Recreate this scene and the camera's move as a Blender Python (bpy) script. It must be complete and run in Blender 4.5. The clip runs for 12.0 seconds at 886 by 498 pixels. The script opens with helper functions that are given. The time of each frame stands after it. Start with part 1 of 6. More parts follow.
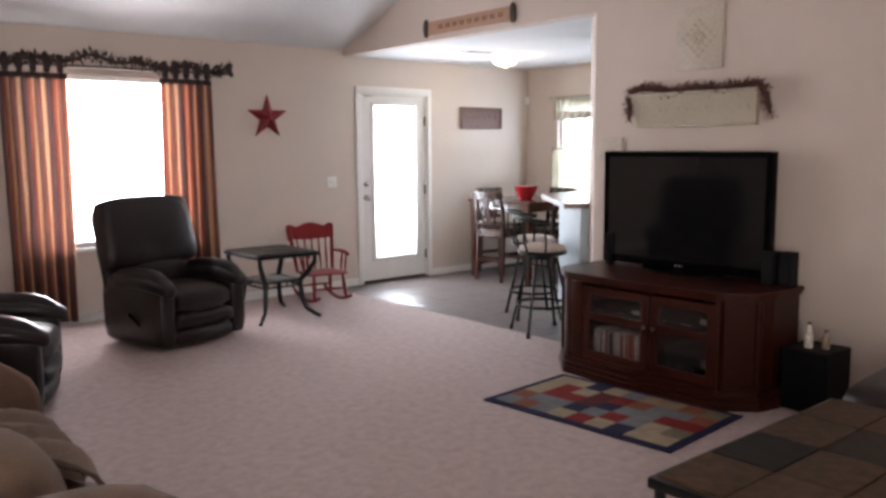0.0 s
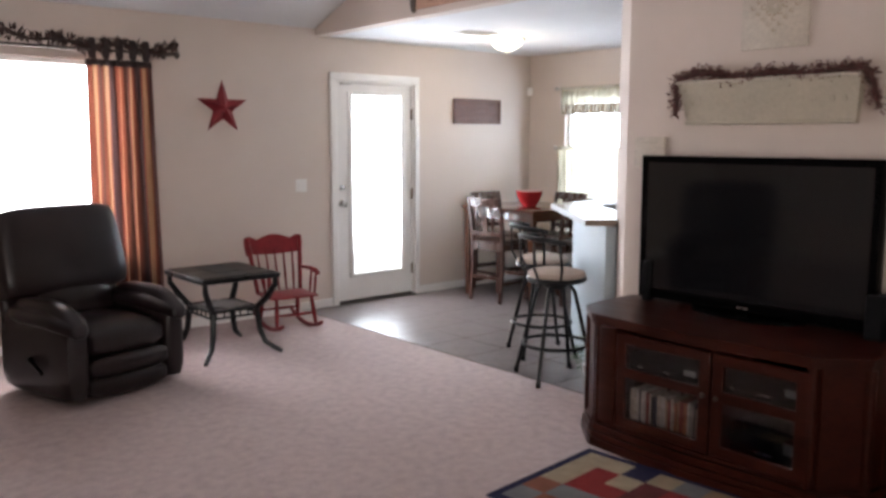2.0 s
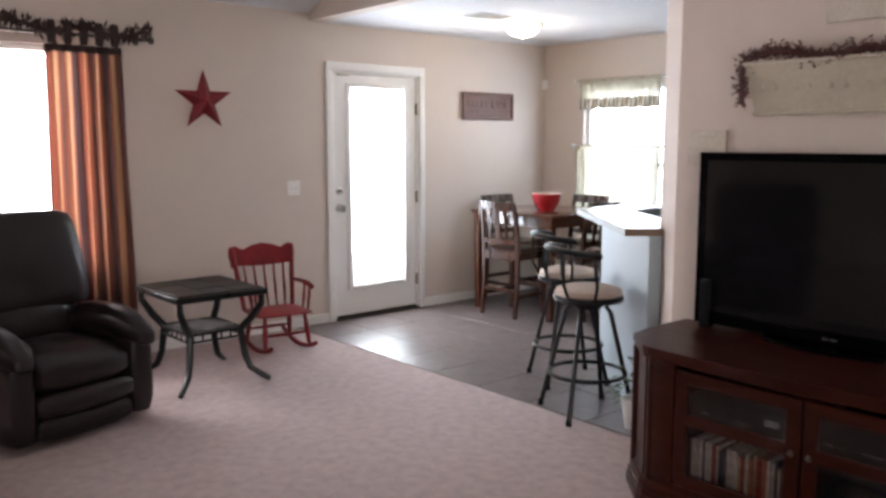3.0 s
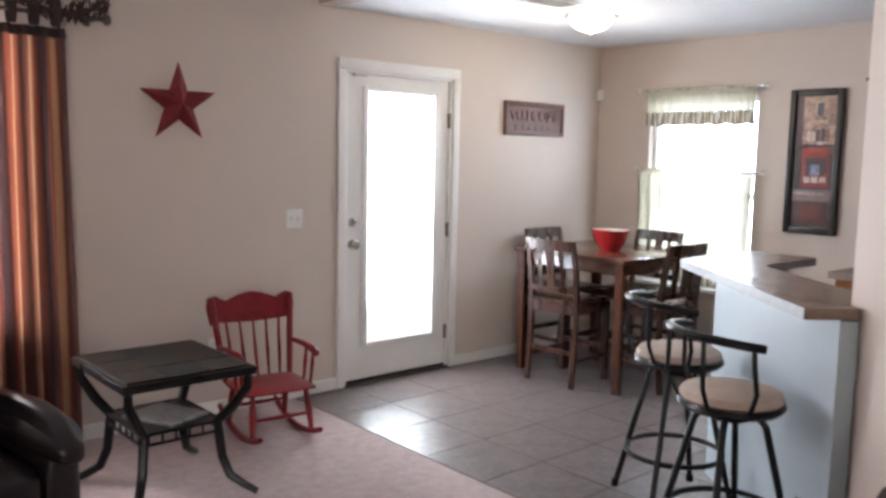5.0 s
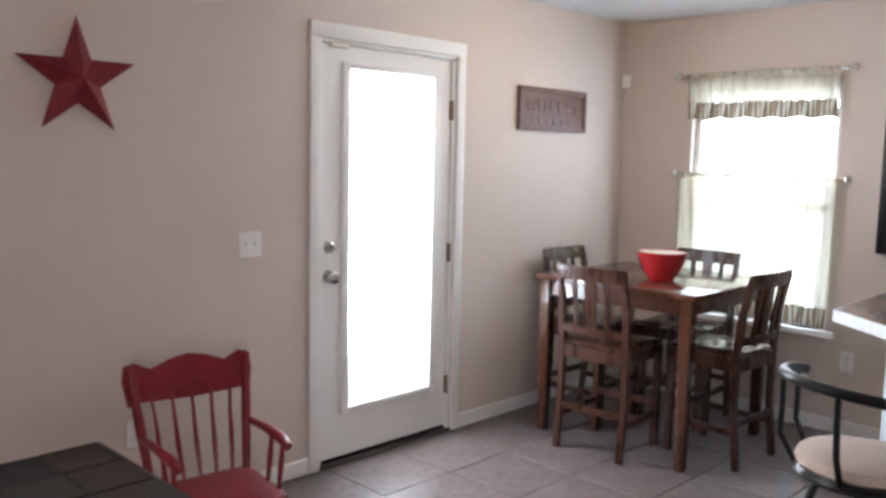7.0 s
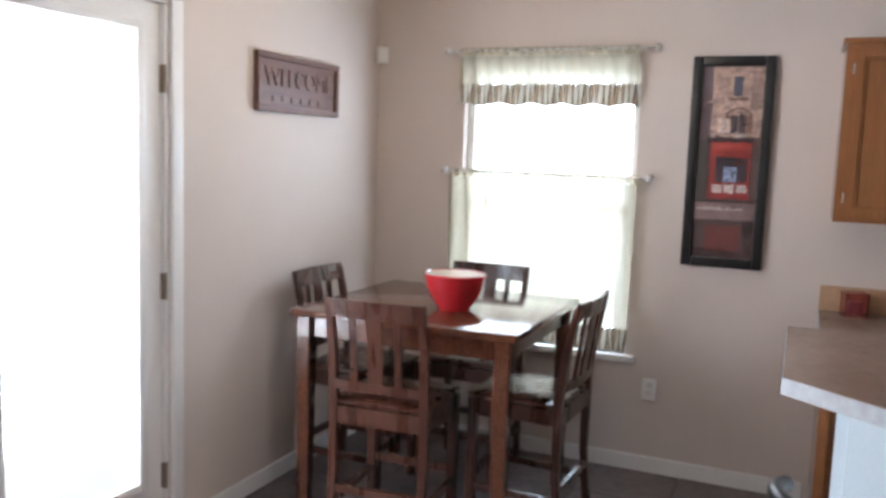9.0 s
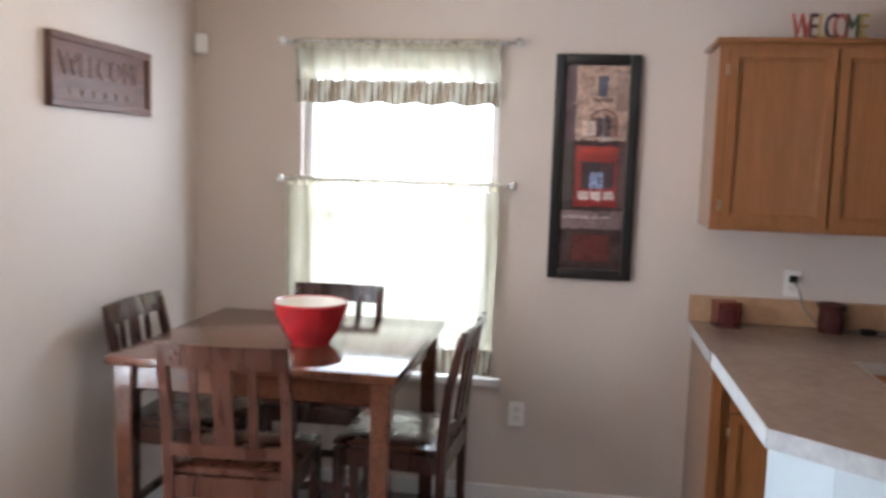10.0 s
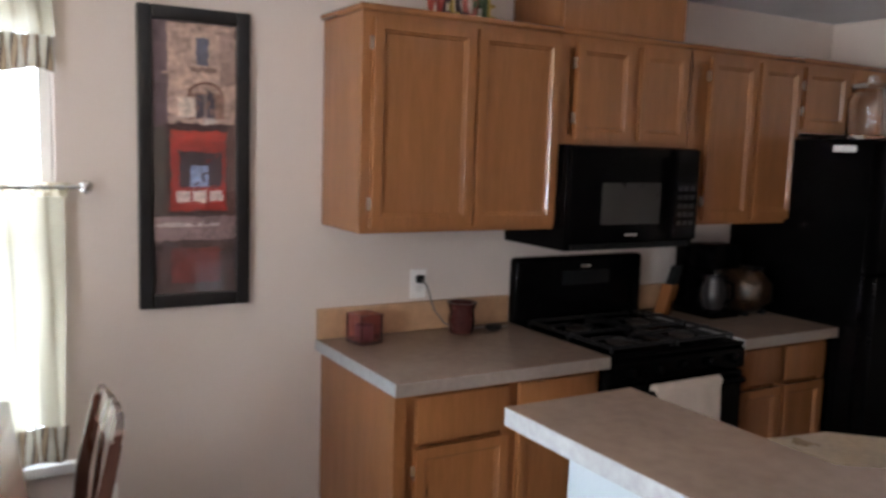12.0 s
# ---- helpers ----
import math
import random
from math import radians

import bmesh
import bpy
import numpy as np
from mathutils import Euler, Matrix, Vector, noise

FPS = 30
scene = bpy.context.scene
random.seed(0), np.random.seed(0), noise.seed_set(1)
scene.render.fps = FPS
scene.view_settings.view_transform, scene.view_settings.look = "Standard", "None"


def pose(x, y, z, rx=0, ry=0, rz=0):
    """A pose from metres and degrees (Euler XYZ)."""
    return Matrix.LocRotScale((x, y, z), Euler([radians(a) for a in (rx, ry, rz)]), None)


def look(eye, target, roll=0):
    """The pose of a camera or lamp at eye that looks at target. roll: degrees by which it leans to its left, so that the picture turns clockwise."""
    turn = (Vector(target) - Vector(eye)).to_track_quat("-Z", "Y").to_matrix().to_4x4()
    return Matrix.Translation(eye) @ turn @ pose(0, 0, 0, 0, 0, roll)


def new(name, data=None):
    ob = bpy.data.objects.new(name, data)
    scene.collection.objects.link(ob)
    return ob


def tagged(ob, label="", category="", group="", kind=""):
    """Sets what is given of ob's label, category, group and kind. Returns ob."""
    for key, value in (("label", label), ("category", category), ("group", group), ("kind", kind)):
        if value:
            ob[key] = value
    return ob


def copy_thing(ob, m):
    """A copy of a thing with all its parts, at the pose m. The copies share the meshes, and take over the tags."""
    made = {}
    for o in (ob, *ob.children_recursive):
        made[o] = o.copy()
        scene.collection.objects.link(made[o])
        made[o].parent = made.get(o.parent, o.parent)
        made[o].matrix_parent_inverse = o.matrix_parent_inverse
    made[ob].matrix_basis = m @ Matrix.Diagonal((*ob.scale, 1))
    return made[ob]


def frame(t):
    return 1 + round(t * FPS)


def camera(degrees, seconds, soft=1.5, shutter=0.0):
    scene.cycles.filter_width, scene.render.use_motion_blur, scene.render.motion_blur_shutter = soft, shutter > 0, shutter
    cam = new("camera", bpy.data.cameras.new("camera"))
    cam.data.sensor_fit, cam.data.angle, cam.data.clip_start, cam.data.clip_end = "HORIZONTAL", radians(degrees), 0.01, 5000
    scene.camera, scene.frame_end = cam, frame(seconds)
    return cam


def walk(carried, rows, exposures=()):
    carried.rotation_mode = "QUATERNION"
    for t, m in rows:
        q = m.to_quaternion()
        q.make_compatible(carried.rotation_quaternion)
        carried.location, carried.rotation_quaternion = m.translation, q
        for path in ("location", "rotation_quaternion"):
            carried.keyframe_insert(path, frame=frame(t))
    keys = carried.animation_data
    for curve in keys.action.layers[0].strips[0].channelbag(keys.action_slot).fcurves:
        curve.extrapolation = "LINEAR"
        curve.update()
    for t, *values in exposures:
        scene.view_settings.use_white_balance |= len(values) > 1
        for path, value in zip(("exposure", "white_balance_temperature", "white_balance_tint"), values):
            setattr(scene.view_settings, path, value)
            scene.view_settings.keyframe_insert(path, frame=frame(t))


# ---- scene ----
cam = camera(56.0, 12.0, 3.0, 0.4)
PATH = [
    (0, (-0.337, -0.432, 1.519), (0.944, 1.085, 1.273), -0.4),
    (0.5, (-0.146, -0.243, 1.526), (1.122, 1.279, 1.25), -0.2),
    (1, (0.068, 0.012, 1.54), (1.35, 1.518, 1.244), -0.4),
    (1.5, (0.3, 0.296, 1.539), (1.607, 1.778, 1.232), 0.0),
    (2, (0.541, 0.611, 1.556), (1.841, 2.109, 1.295), 0.1),
    (2.5, (0.768, 0.929, 1.538), (2.059, 2.438, 1.301), -0.0),
    (3, (1.001, 1.252, 1.525), (2.301, 2.75, 1.266), 0.0),
    (5, (1.768, 2.597, 1.565), (3.079, 4.089, 1.338), 1.2),
    (5.5, (1.926, 2.927, 1.556), (3.271, 4.388, 1.319), 1.5),
    (6, (2.079, 3.267, 1.553), (3.466, 4.69, 1.328), 1.3),
    (6.5, (2.262, 3.598, 1.558), (3.645, 5.026, 1.342), 1.2),
    (8.5, (3.1, 4.65, 1.553), (4.821, 5.637, 1.302), 2.0),
    (9, (3.3, 4.889, 1.566), (5.124, 5.676, 1.335), 2.0),
    (9.5, (3.477, 5.115, 1.589), (5.378, 5.696, 1.368), 2.0),
    (10, (3.696, 5.295, 1.572), (5.66, 5.61, 1.362), 1.8),
    (10.5, (3.896, 5.538, 1.617), (5.879, 5.457, 1.371), 1.8),
    (11, (4.137, 5.666, 1.608), (6.081, 5.273, 1.349), 0.9),
    (11.5, (4.37, 5.807, 1.632), (6.225, 5.106, 1.375), 1.0),
    (12, (4.609, 5.931, 1.626), (6.32, 4.924, 1.386), 1.8),
]
walk(cam, [(t, look(eye, target, roll)) for t, eye, target, roll in PATH], [(0, 0.12, 6400, 10), (2.5, 0.05, 6400, 10), (5.5, -0.02, 6400, 10), (8.5, 0.0, 6180, 10), (9.5, -0.01, 6280, 10), (10.5, -0.03, 6450, 10), (12, -0.08, 6520, 10)])

# ---- world, sun and window light ----
world = bpy.data.worlds.new("world")
scene.world = world
world.use_nodes = True
wn = world.node_tree
sky = wn.nodes.new("ShaderNodeTexSky")
sky.sky_type, sky.sun_disc = "NISHITA", False
sky.sun_elevation, sky.sun_rotation = radians(55), radians(150)
wn.links.new(sky.outputs[0], wn.nodes["Background"].inputs[0])
wn.nodes["Background"].inputs[1].default_value = 0.12
sun = new("sun", bpy.data.lights.new("sun", "SUN"))
sun.data.energy, sun.data.angle, sun.data.color = 3.0, radians(0.6), (1.0, 0.95, 0.88)
sun.matrix_world = look((2, -6, 9), (4, 2, 0))


def window_light(name, centre, target, w, h, power, colour):
    lamp = new(name, bpy.data.lights.new(name, "AREA"))
    lamp.data.shape, lamp.data.size, lamp.data.size_y = "RECTANGLE", w, h
    lamp.data.energy, lamp.data.color = power, colour
    lamp.matrix_world = look(centre, target)
    return lamp


DAY = (0.76, 0.92, 1.12)
WY, WX, TVX = 7.10, 7.45, 4.50  # door wall, window wall, television wall
window_light("window_light_living", (2.21, WY + 0.17, 1.4), (2.21, 0, 1.4), 1.4, 1.4, 92, (1.0, 0.94, 0.98))
window_light("window_light_door", (5.34, WY + 0.16, 1.24), (5.34, 0, 1.24), 0.58, 1.46, 57, (0.9, 0.945, 1.03))
window_light("window_light_dining", (WX + 0.17, 6.12, 1.31), (0, 6.12, 1.31), 0.9, 1.46, 57, DAY)
# an unseen glazed patio door behind the camera, added to light the carpet
window_light("added_light_rear", (-1.5, -2.78, 1.08), (-1.5, 5, 1.08), 1.5, 1.9, 118, (1.0, 0.93, 0.87))


# ---- materials ----
def mat(name, colour, rough=0.6, metal=0.0, vary=0.12, scale=6.0, fine=90.0, bump=0.06, coat=0.0, stretch=(1, 1, 1), spec=0.5, dist=0.004, rv=0.08, edge=0.15):
    """A surface with two scales of noise in its colour, roughness and relief."""
    m = bpy.data.materials.new(name)
    m.use_nodes = True
    t, b = m.node_tree, m.node_tree.nodes["Principled BSDF"]
    co = t.nodes.new("ShaderNodeTexCoord")
    mp = t.nodes.new("ShaderNodeMapping")
    mp.inputs["Scale"].default_value = stretch
    t.links.new(co.outputs["Object"], mp.inputs[0])
    big, small = t.nodes.new("ShaderNodeTexNoise"), t.nodes.new("ShaderNodeTexNoise")
    big.inputs["Scale"].default_value, small.inputs["Scale"].default_value = scale, fine
    big.inputs["Detail"].default_value, small.inputs["Detail"].default_value = 5, 3
    t.links.new(mp.outputs[0], big.inputs[0])
    t.links.new(mp.outputs[0], small.inputs[0])
    mix = t.nodes.new("ShaderNodeMix")
    mix.data_type = "RGBA"
    c = Vector(colour)
    mix.inputs[6].default_value = (*[max(0, v * (1 - vary)) for v in c], 1)
    mix.inputs[7].default_value = (*[min(1, v * (1 + vary)) for v in c], 1)
    add = t.nodes.new("ShaderNodeMath")
    add.operation = "ADD"
    half = t.nodes.new("ShaderNodeMath")
    half.operation, half.inputs[1].default_value = "MULTIPLY", 0.5
    t.links.new(big.outputs[0], add.inputs[0])
    t.links.new(small.outputs[0], add.inputs[1])
    t.links.new(add.outputs[0], half.inputs[0])
    rng = t.nodes.new("ShaderNodeMapRange")
    rng.inputs[1].default_value, rng.inputs[2].default_value = 0.5 - edge, 0.5 + edge
    t.links.new(half.outputs[0], rng.inputs[0])
    t.links.new(rng.outputs[0], mix.inputs[0])
    t.links.new(mix.outputs[2], b.inputs["Base Color"])
    rr = t.nodes.new("ShaderNodeMapRange")
    rr.inputs[3].default_value, rr.inputs[4].default_value = max(0.02, rough - rv), min(1, rough + rv)
    t.links.new(big.outputs[0], rr.inputs[0])
    t.links.new(rr.outputs[0], b.inputs["Roughness"])
    b.inputs["Metallic"].default_value = metal
    b.inputs["Coat Weight"].default_value = coat
    b.inputs["Coat Roughness"].default_value = 0.12
    b.inputs["Specular IOR Level"].default_value = spec
    if bump:
        bp = t.nodes.new("ShaderNodeBump")
        bp.inputs["Strength"].default_value, bp.inputs["Distance"].default_value = bump, dist
        t.links.new(small.outputs[0], bp.inputs["Height"])
        t.links.new(bp.outputs[0], b.inputs["Normal"])
    return m


def stripes(name, axis, period, stops, rough=0.85, through_light=0.0, vary=0.2):
    """Woven stripes that repeat along one axis of the object; stops are (place, colour)."""
    m = mat(name, (0.5, 0.5, 0.5), rough, vary=vary, scale=3, fine=240, bump=0.25)
    t, b = m.node_tree, m.node_tree.nodes["Principled BSDF"]
    co = t.nodes.new("ShaderNodeTexCoord")
    sep = t.nodes.new("ShaderNodeSeparateXYZ")
    t.links.new(co.outputs["UV"], sep.inputs[0])
    div = t.nodes.new("ShaderNodeMath")
    div.operation, div.inputs[1].default_value = "DIVIDE", period
    fr = t.nodes.new("ShaderNodeMath")
    fr.operation = "FRACT"
    t.links.new(sep.outputs[axis], div.inputs[0])
    t.links.new(div.outputs[0], fr.inputs[0])
    ramp = t.nodes.new("ShaderNodeValToRGB")
    ramp.color_ramp.interpolation = "LINEAR" if axis == 0 and period > 0.1 else "CONSTANT"
    els = ramp.color_ramp.elements
    while len(els) < len(stops):
        els.new(1.0)
    for e, (at, col) in zip(els, stops):
        e.position, e.color = at, (*col, 1)
    t.links.new(fr.outputs[0], ramp.inputs[0])
    mul = t.nodes.new("ShaderNodeMix")
    mul.data_type, mul.blend_type = "RGBA", "MULTIPLY"
    mul.inputs[0].default_value = 0.5
    src = b.inputs["Base Color"].links[0].from_socket
    t.links.new(ramp.outputs[0], mul.inputs[6])
    bright = t.nodes.new("ShaderNodeMix")
    bright.data_type, bright.blend_type = "RGBA", "ADD"
    bright.inputs[0].default_value = 1.0
    t.links.new(src, bright.inputs[6])
    bright.inputs[7].default_value = (0.5, 0.5, 0.5, 1)
    t.links.new(bright.outputs[2], mul.inputs[7])
    t.links.new(mul.outputs[2], b.inputs["Base Color"])
    if through_light:
        tr = t.nodes.new("ShaderNodeBsdfTranslucent")
        mx = t.nodes.new("ShaderNodeMixShader")
        mx.inputs[0].default_value = through_light
        t.links.new(mul.outputs[2], tr.inputs[0])
        t.links.new(b.outputs[0], mx.inputs[1])
        t.links.new(tr.outputs[0], mx.inputs[2])
        t.links.new(mx.outputs[0], t.nodes["Material Output"].inputs[0])
    return m


def per_piece(m, amount=0.25):
    """Vary a material's colour from one piece to the next."""
    t, b = m.node_tree, m.node_tree.nodes["Principled BSDF"]
    info = t.nodes.new("ShaderNodeObjectInfo")
    rng = t.nodes.new("ShaderNodeMapRange")
    rng.inputs[3].default_value, rng.inputs[4].default_value = 1 - amount, 1 + amount
    t.links.new(info.outputs["Random"], rng.inputs[0])
    hs = t.nodes.new("ShaderNodeHueSaturation")
    t.links.new(rng.outputs[0], hs.inputs["Value"])
    t.links.new(b.inputs["Base Color"].links[0].from_socket, hs.inputs["Color"])
    t.links.new(hs.outputs[0], b.inputs["Base Color"])
    return m


def sheer(name, colour, clear):
    m = mat(name, colour, 0.9, vary=0.1, scale=8, fine=300, bump=0.2)
    t, b = m.node_tree, m.node_tree.nodes["Principled BSDF"]
    tr, tp = t.nodes.new("ShaderNodeBsdfTranslucent"), t.nodes.new("ShaderNodeBsdfTransparent")
    tr.inputs[0].default_value = (*colour, 1)
    a, c = t.nodes.new("ShaderNodeMixShader"), t.nodes.new("ShaderNodeMixShader")
    a.inputs[0].default_value, c.inputs[0].default_value = 0.6, clear
    t.links.new(b.outputs[0], a.inputs[1])
    t.links.new(tr.outputs[0], a.inputs[2])
    t.links.new(a.outputs[0], c.inputs[1])
    t.links.new(tp.outputs[0], c.inputs[2])
    t.links.new(c.outputs[0], t.nodes["Material Output"].inputs[0])
    return m


def glow(name, colour, strength):
    m = bpy.data.materials.new(name)
    m.use_nodes = True
    b = m.node_tree.nodes["Principled BSDF"]
    b.inputs["Base Color"].default_value = (*colour, 1)
    b.inputs["Emission Color"].default_value = (*colour, 1)
    b.inputs["Emission Strength"].default_value = strength
    return m


def glass(name, tint=(1, 1, 1), rough=0.02):
    m = bpy.data.materials.new(name)
    m.use_nodes = True
    t, b = m.node_tree, m.node_tree.nodes["Principled BSDF"]
    b.inputs["Base Color"].default_value = (*tint, 1)
    b.inputs["Roughness"].default_value = rough
    b.inputs["Transmission Weight"].default_value = 1.0
    b.inputs["IOR"].default_value = 1.45
    return m


M_WALL = mat("wall_paint", (0.615, 0.528, 0.466), 0.75, vary=0.03, scale=2.0, fine=140, bump=0.10)
M_CEIL = mat("ceiling_paint", (0.70, 0.70, 0.71), 0.85, vary=0.04, scale=3, fine=60, bump=0.35)
M_WHITE = mat("white_trim_paint", (0.80, 0.78, 0.75), 0.45, vary=0.03, scale=4, fine=80, bump=0.03)
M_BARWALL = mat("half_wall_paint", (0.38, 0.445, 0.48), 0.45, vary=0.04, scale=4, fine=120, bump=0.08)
M_CARPET = mat("carpet", (0.485, 0.391, 0.372), 1.0, vary=0.19, scale=17, fine=125, edge=0.17, bump=0.9, spec=0.1, dist=0.009)
M_GROUT = mat("grout", (0.165, 0.133, 0.124), 0.9, vary=0.15, scale=10, fine=200)
M_TILE = per_piece(mat("floor_tile", (0.128, 0.101, 0.096), 0.33, vary=0.30, scale=7, fine=26, bump=0.0, rv=0.02, edge=0.13), 0.04)
M_LEATHER = mat("dark_leather", (0.0112, 0.0064, 0.0070), 0.32, vary=0.25, scale=5, fine=150, bump=0.10, spec=0.42)
M_SUEDE = mat("tan_suede", (0.135, 0.078, 0.05), 0.85, vary=0.25, scale=6, fine=200, bump=0.3)
M_CHERRY = mat("cherry_wood", (0.034, 0.0068, 0.0036), 0.33, vary=0.36, scale=1.6, fine=7, bump=0.03, coat=0.0, spec=0.2, stretch=(1, 9, 9))
M_TABLEWOOD = mat("dark_cherry_table_wood", (0.080, 0.027, 0.0135), 0.17, vary=0.34, scale=1.6, fine=7, bump=0.0, coat=0.45, stretch=(1, 9, 9))
M_CHAIRWOOD = mat("dark_cherry_chair_wood", (0.048, 0.0165, 0.0095), 0.28, vary=0.34, scale=1.6, fine=7, bump=0.02, coat=0.35, spec=0.4, stretch=(9, 9, 1))
M_OAK = mat("honey_oak", (0.245, 0.097, 0.035), 0.20, vary=0.2, edge=0.25, scale=2.2, fine=12, bump=0.04, coat=0.4, stretch=(9, 9, 0.8))
M_OAKV = mat("pale_wood_backsplash", (0.44, 0.265, 0.15), 0.45, vary=0.15, scale=5, fine=55, bump=0.05, stretch=(7, 0.8, 7))
M_BLACK = mat("black_gloss", (0.0016, 0.0015, 0.0016), 0.22, vary=0.2, scale=4, fine=90, bump=0.0, spec=0.06)
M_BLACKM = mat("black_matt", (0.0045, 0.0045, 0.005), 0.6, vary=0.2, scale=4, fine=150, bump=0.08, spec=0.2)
M_SCREEN = mat("dark_screen_glass", (0.006, 0.006, 0.007), 0.07, vary=0.05, scale=2, fine=60, bump=0.0)
M_IRON = mat("black_iron", (0.004, 0.004, 0.0045), 0.30, vary=0.3, scale=9, fine=120, bump=0.05, spec=0.3)
M_RED = mat("red_painted_wood", (0.20, 0.010, 0.014), 0.38, vary=0.22, scale=6, fine=40, bump=0.04, coat=0.08, spec=0.35)
M_STARRED = mat("weathered_red_tin", (0.21, 0.016, 0.023), 0.48, metal=0.2, vary=0.3, scale=9, fine=60, bump=0.1)
M_BOWL = mat("red_glazed_ceramic", (0.36, 0.014, 0.018), 0.16, vary=0.1, scale=5, fine=60, bump=0.01, coat=0.4)
M_CREAM = mat("cream_enamel", (0.56, 0.50, 0.42), 0.5, vary=0.12, scale=7, fine=60, bump=0.1)
M_AGED = mat("aged_cream_tin", (0.47, 0.42, 0.33), 0.55, vary=0.08, scale=9, fine=50, bump=0.2)
M_LAMINATE = mat("grey_brown_laminate", (0.22, 0.155, 0.118), 0.26, vary=0.16, scale=5, fine=26, edge=0.2, bump=0.0, rv=0.0)
# bluish daylight glare is put into this edge colour, paler than the laminate
M_LAMEDGE_DAYLIT = mat("daylit_laminate_edge", (0.31, 0.325, 0.335), 0.35, vary=0.15, scale=22, fine=60, bump=0.03)
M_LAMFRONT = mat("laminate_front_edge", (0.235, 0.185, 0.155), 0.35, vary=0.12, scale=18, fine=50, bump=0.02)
M_CHROME = mat("brushed_nickel", (0.6, 0.58, 0.55), 0.28, metal=1.0, vary=0.1, scale=9, fine=120, bump=0.02)
M_STEELDK = mat("oil_rubbed_metal", (0.10, 0.085, 0.075), 0.4, metal=0.8, vary=0.2, scale=9, fine=120)
M_SEATPAD = mat("beige_microfibre", (0.46, 0.37, 0.305), 0.9, vary=0.15, scale=8, fine=220, bump=0.2)
M_BROWNSIGN = mat("carved_brown_wood", (0.15, 0.075, 0.055), 0.55, vary=0.3, scale=7, fine=60, bump=0.2, stretch=(1, 6, 6))
M_HINGE = mat("tarnished_brass", (0.24, 0.18, 0.13), 0.4, metal=0.6, vary=0.3, scale=20, fine=120)
M_SIGNTXT = mat("worn_pale_lettering", (0.175, 0.098, 0.077), 0.6, vary=0.2, scale=12, fine=60)
M_PLANK = mat("tan_plank", (0.42, 0.25, 0.165), 0.6, vary=0.2, scale=5, fine=50, bump=0.15, stretch=(7, 1, 7))
M_VINE = mat("reddish_twigs", (0.10, 0.05, 0.04), 0.8, vary=0.3, scale=20, fine=90)
M_BERRY = mat("dried_berries", (0.12, 0.032, 0.03), 0.5, vary=0.4, scale=20, fine=90)
M_TWIG = mat("dark_twigs", (0.05, 0.028, 0.022), 0.8, vary=0.4, scale=20, fine=90)
M_LEAF = mat("green_leaf", (0.05, 0.09, 0.03), 0.5, vary=0.4, scale=15, fine=90)
M_FRAME = mat("black_frame", (0.012, 0.011, 0.011), 0.3, vary=0.2, scale=6, fine=80, bump=0.05)
M_GLASS = glass("clear_glass")
M_PLUM = glass("plum_glass", (0.80, 0.50, 0.55), 0.05)
M_TINT = glass("tinted_cabinet_glass", (0.5, 0.46, 0.45))
M_MILK = glow("lit_frosted_glass", (1.0, 0.86, 0.66), 5.0)
M_PLASTIC = mat("white_plastic", (0.78, 0.76, 0.72), 0.4, vary=0.03, scale=5, fine=100, bump=0.0)
M_TOWEL = mat("beige_towel", (0.52, 0.41, 0.33), 0.95, vary=0.12, scale=8, fine=260, bump=0.5)
M_DKGLASS = mat("smoked_glass", (0.02, 0.018, 0.018), 0.1, vary=0.2, scale=3, fine=60, bump=0.0)
M_CURTAIN = stripes("striped_curtain", 0, 0.27, [(0, (0.075, 0.045, 0.048)), (.13, (0.09, 0.048, 0.046)), (.18, (0.24, 0.068, 0.042)), (.29, (0.29, 0.088, 0.052)), (.33, (0.54, 0.34, 0.19)), (.40, (0.52, 0.31, 0.17)), (.44, (0.27, 0.08, 0.046)), (.54, (0.12, 0.056, 0.048)), (.64, (0.14, 0.06, 0.048)), (.70, (0.31, 0.10, 0.056)), (.76, (0.56, 0.37, 0.22)), (.83, (0.52, 0.32, 0.18)), (.88, (0.24, 0.068, 0.042)), (1.0, (0.075, 0.045, 0.048))], 0.75, 0.2)
M_TAB = mat("dark_curtain_cloth", (0.035, 0.022, 0.02), 0.8, vary=0.3, scale=9, fine=200, bump=0.2)
M_SHEER = sheer("cream_sheer", (0.36, 0.315, 0.23), 0.015)
M_SHEERTOP = sheer("cream_gathered_cloth", (0.50, 0.43, 0.31), 0.02)
M_BAND = stripes("striped_border", 0, 0.045, [(0, (0.40, 0.36, 0.28)), (.3, (0.03, 0.02, 0.016)), (.45, (0.26, 0.18, 0.11)), (.7, (0.06, 0.035, 0.026)), (.82, (0.42, 0.38, 0.31))], 0.85, 0.12)


# ---- helpers for building ----
def link_mesh(name, bm, material, smooth=None):
    me = bpy.data.meshes.new(name)
    bm.to_mesh(me)
    bm.free()
    for m in material if isinstance(material, (list, tuple)) else [material]:
        me.materials.append(m)
    if smooth is not None:
        me.polygons.foreach_set("use_smooth", [True] * len(me.polygons))
        me.set_sharp_from_angle(angle=radians(smooth))
    return new(name, me)


def part(name, bm, material, parent=None, label="", smooth=40):
    ob = link_mesh(name, bm, material, smooth)
    if parent:
        ob.parent = parent
    return tagged(ob, label)


def thing(name, m, label, category, group="", kind=""):
    ob = new(name)
    ob.matrix_world = m
    ob.empty_display_size = 0.1
    return tagged(ob, label, category, group, kind)


def structure(name, bm, material, label="", category="", smooth=None):
    return tagged(link_mesh(name, bm, material, smooth), label, category, kind="structure")


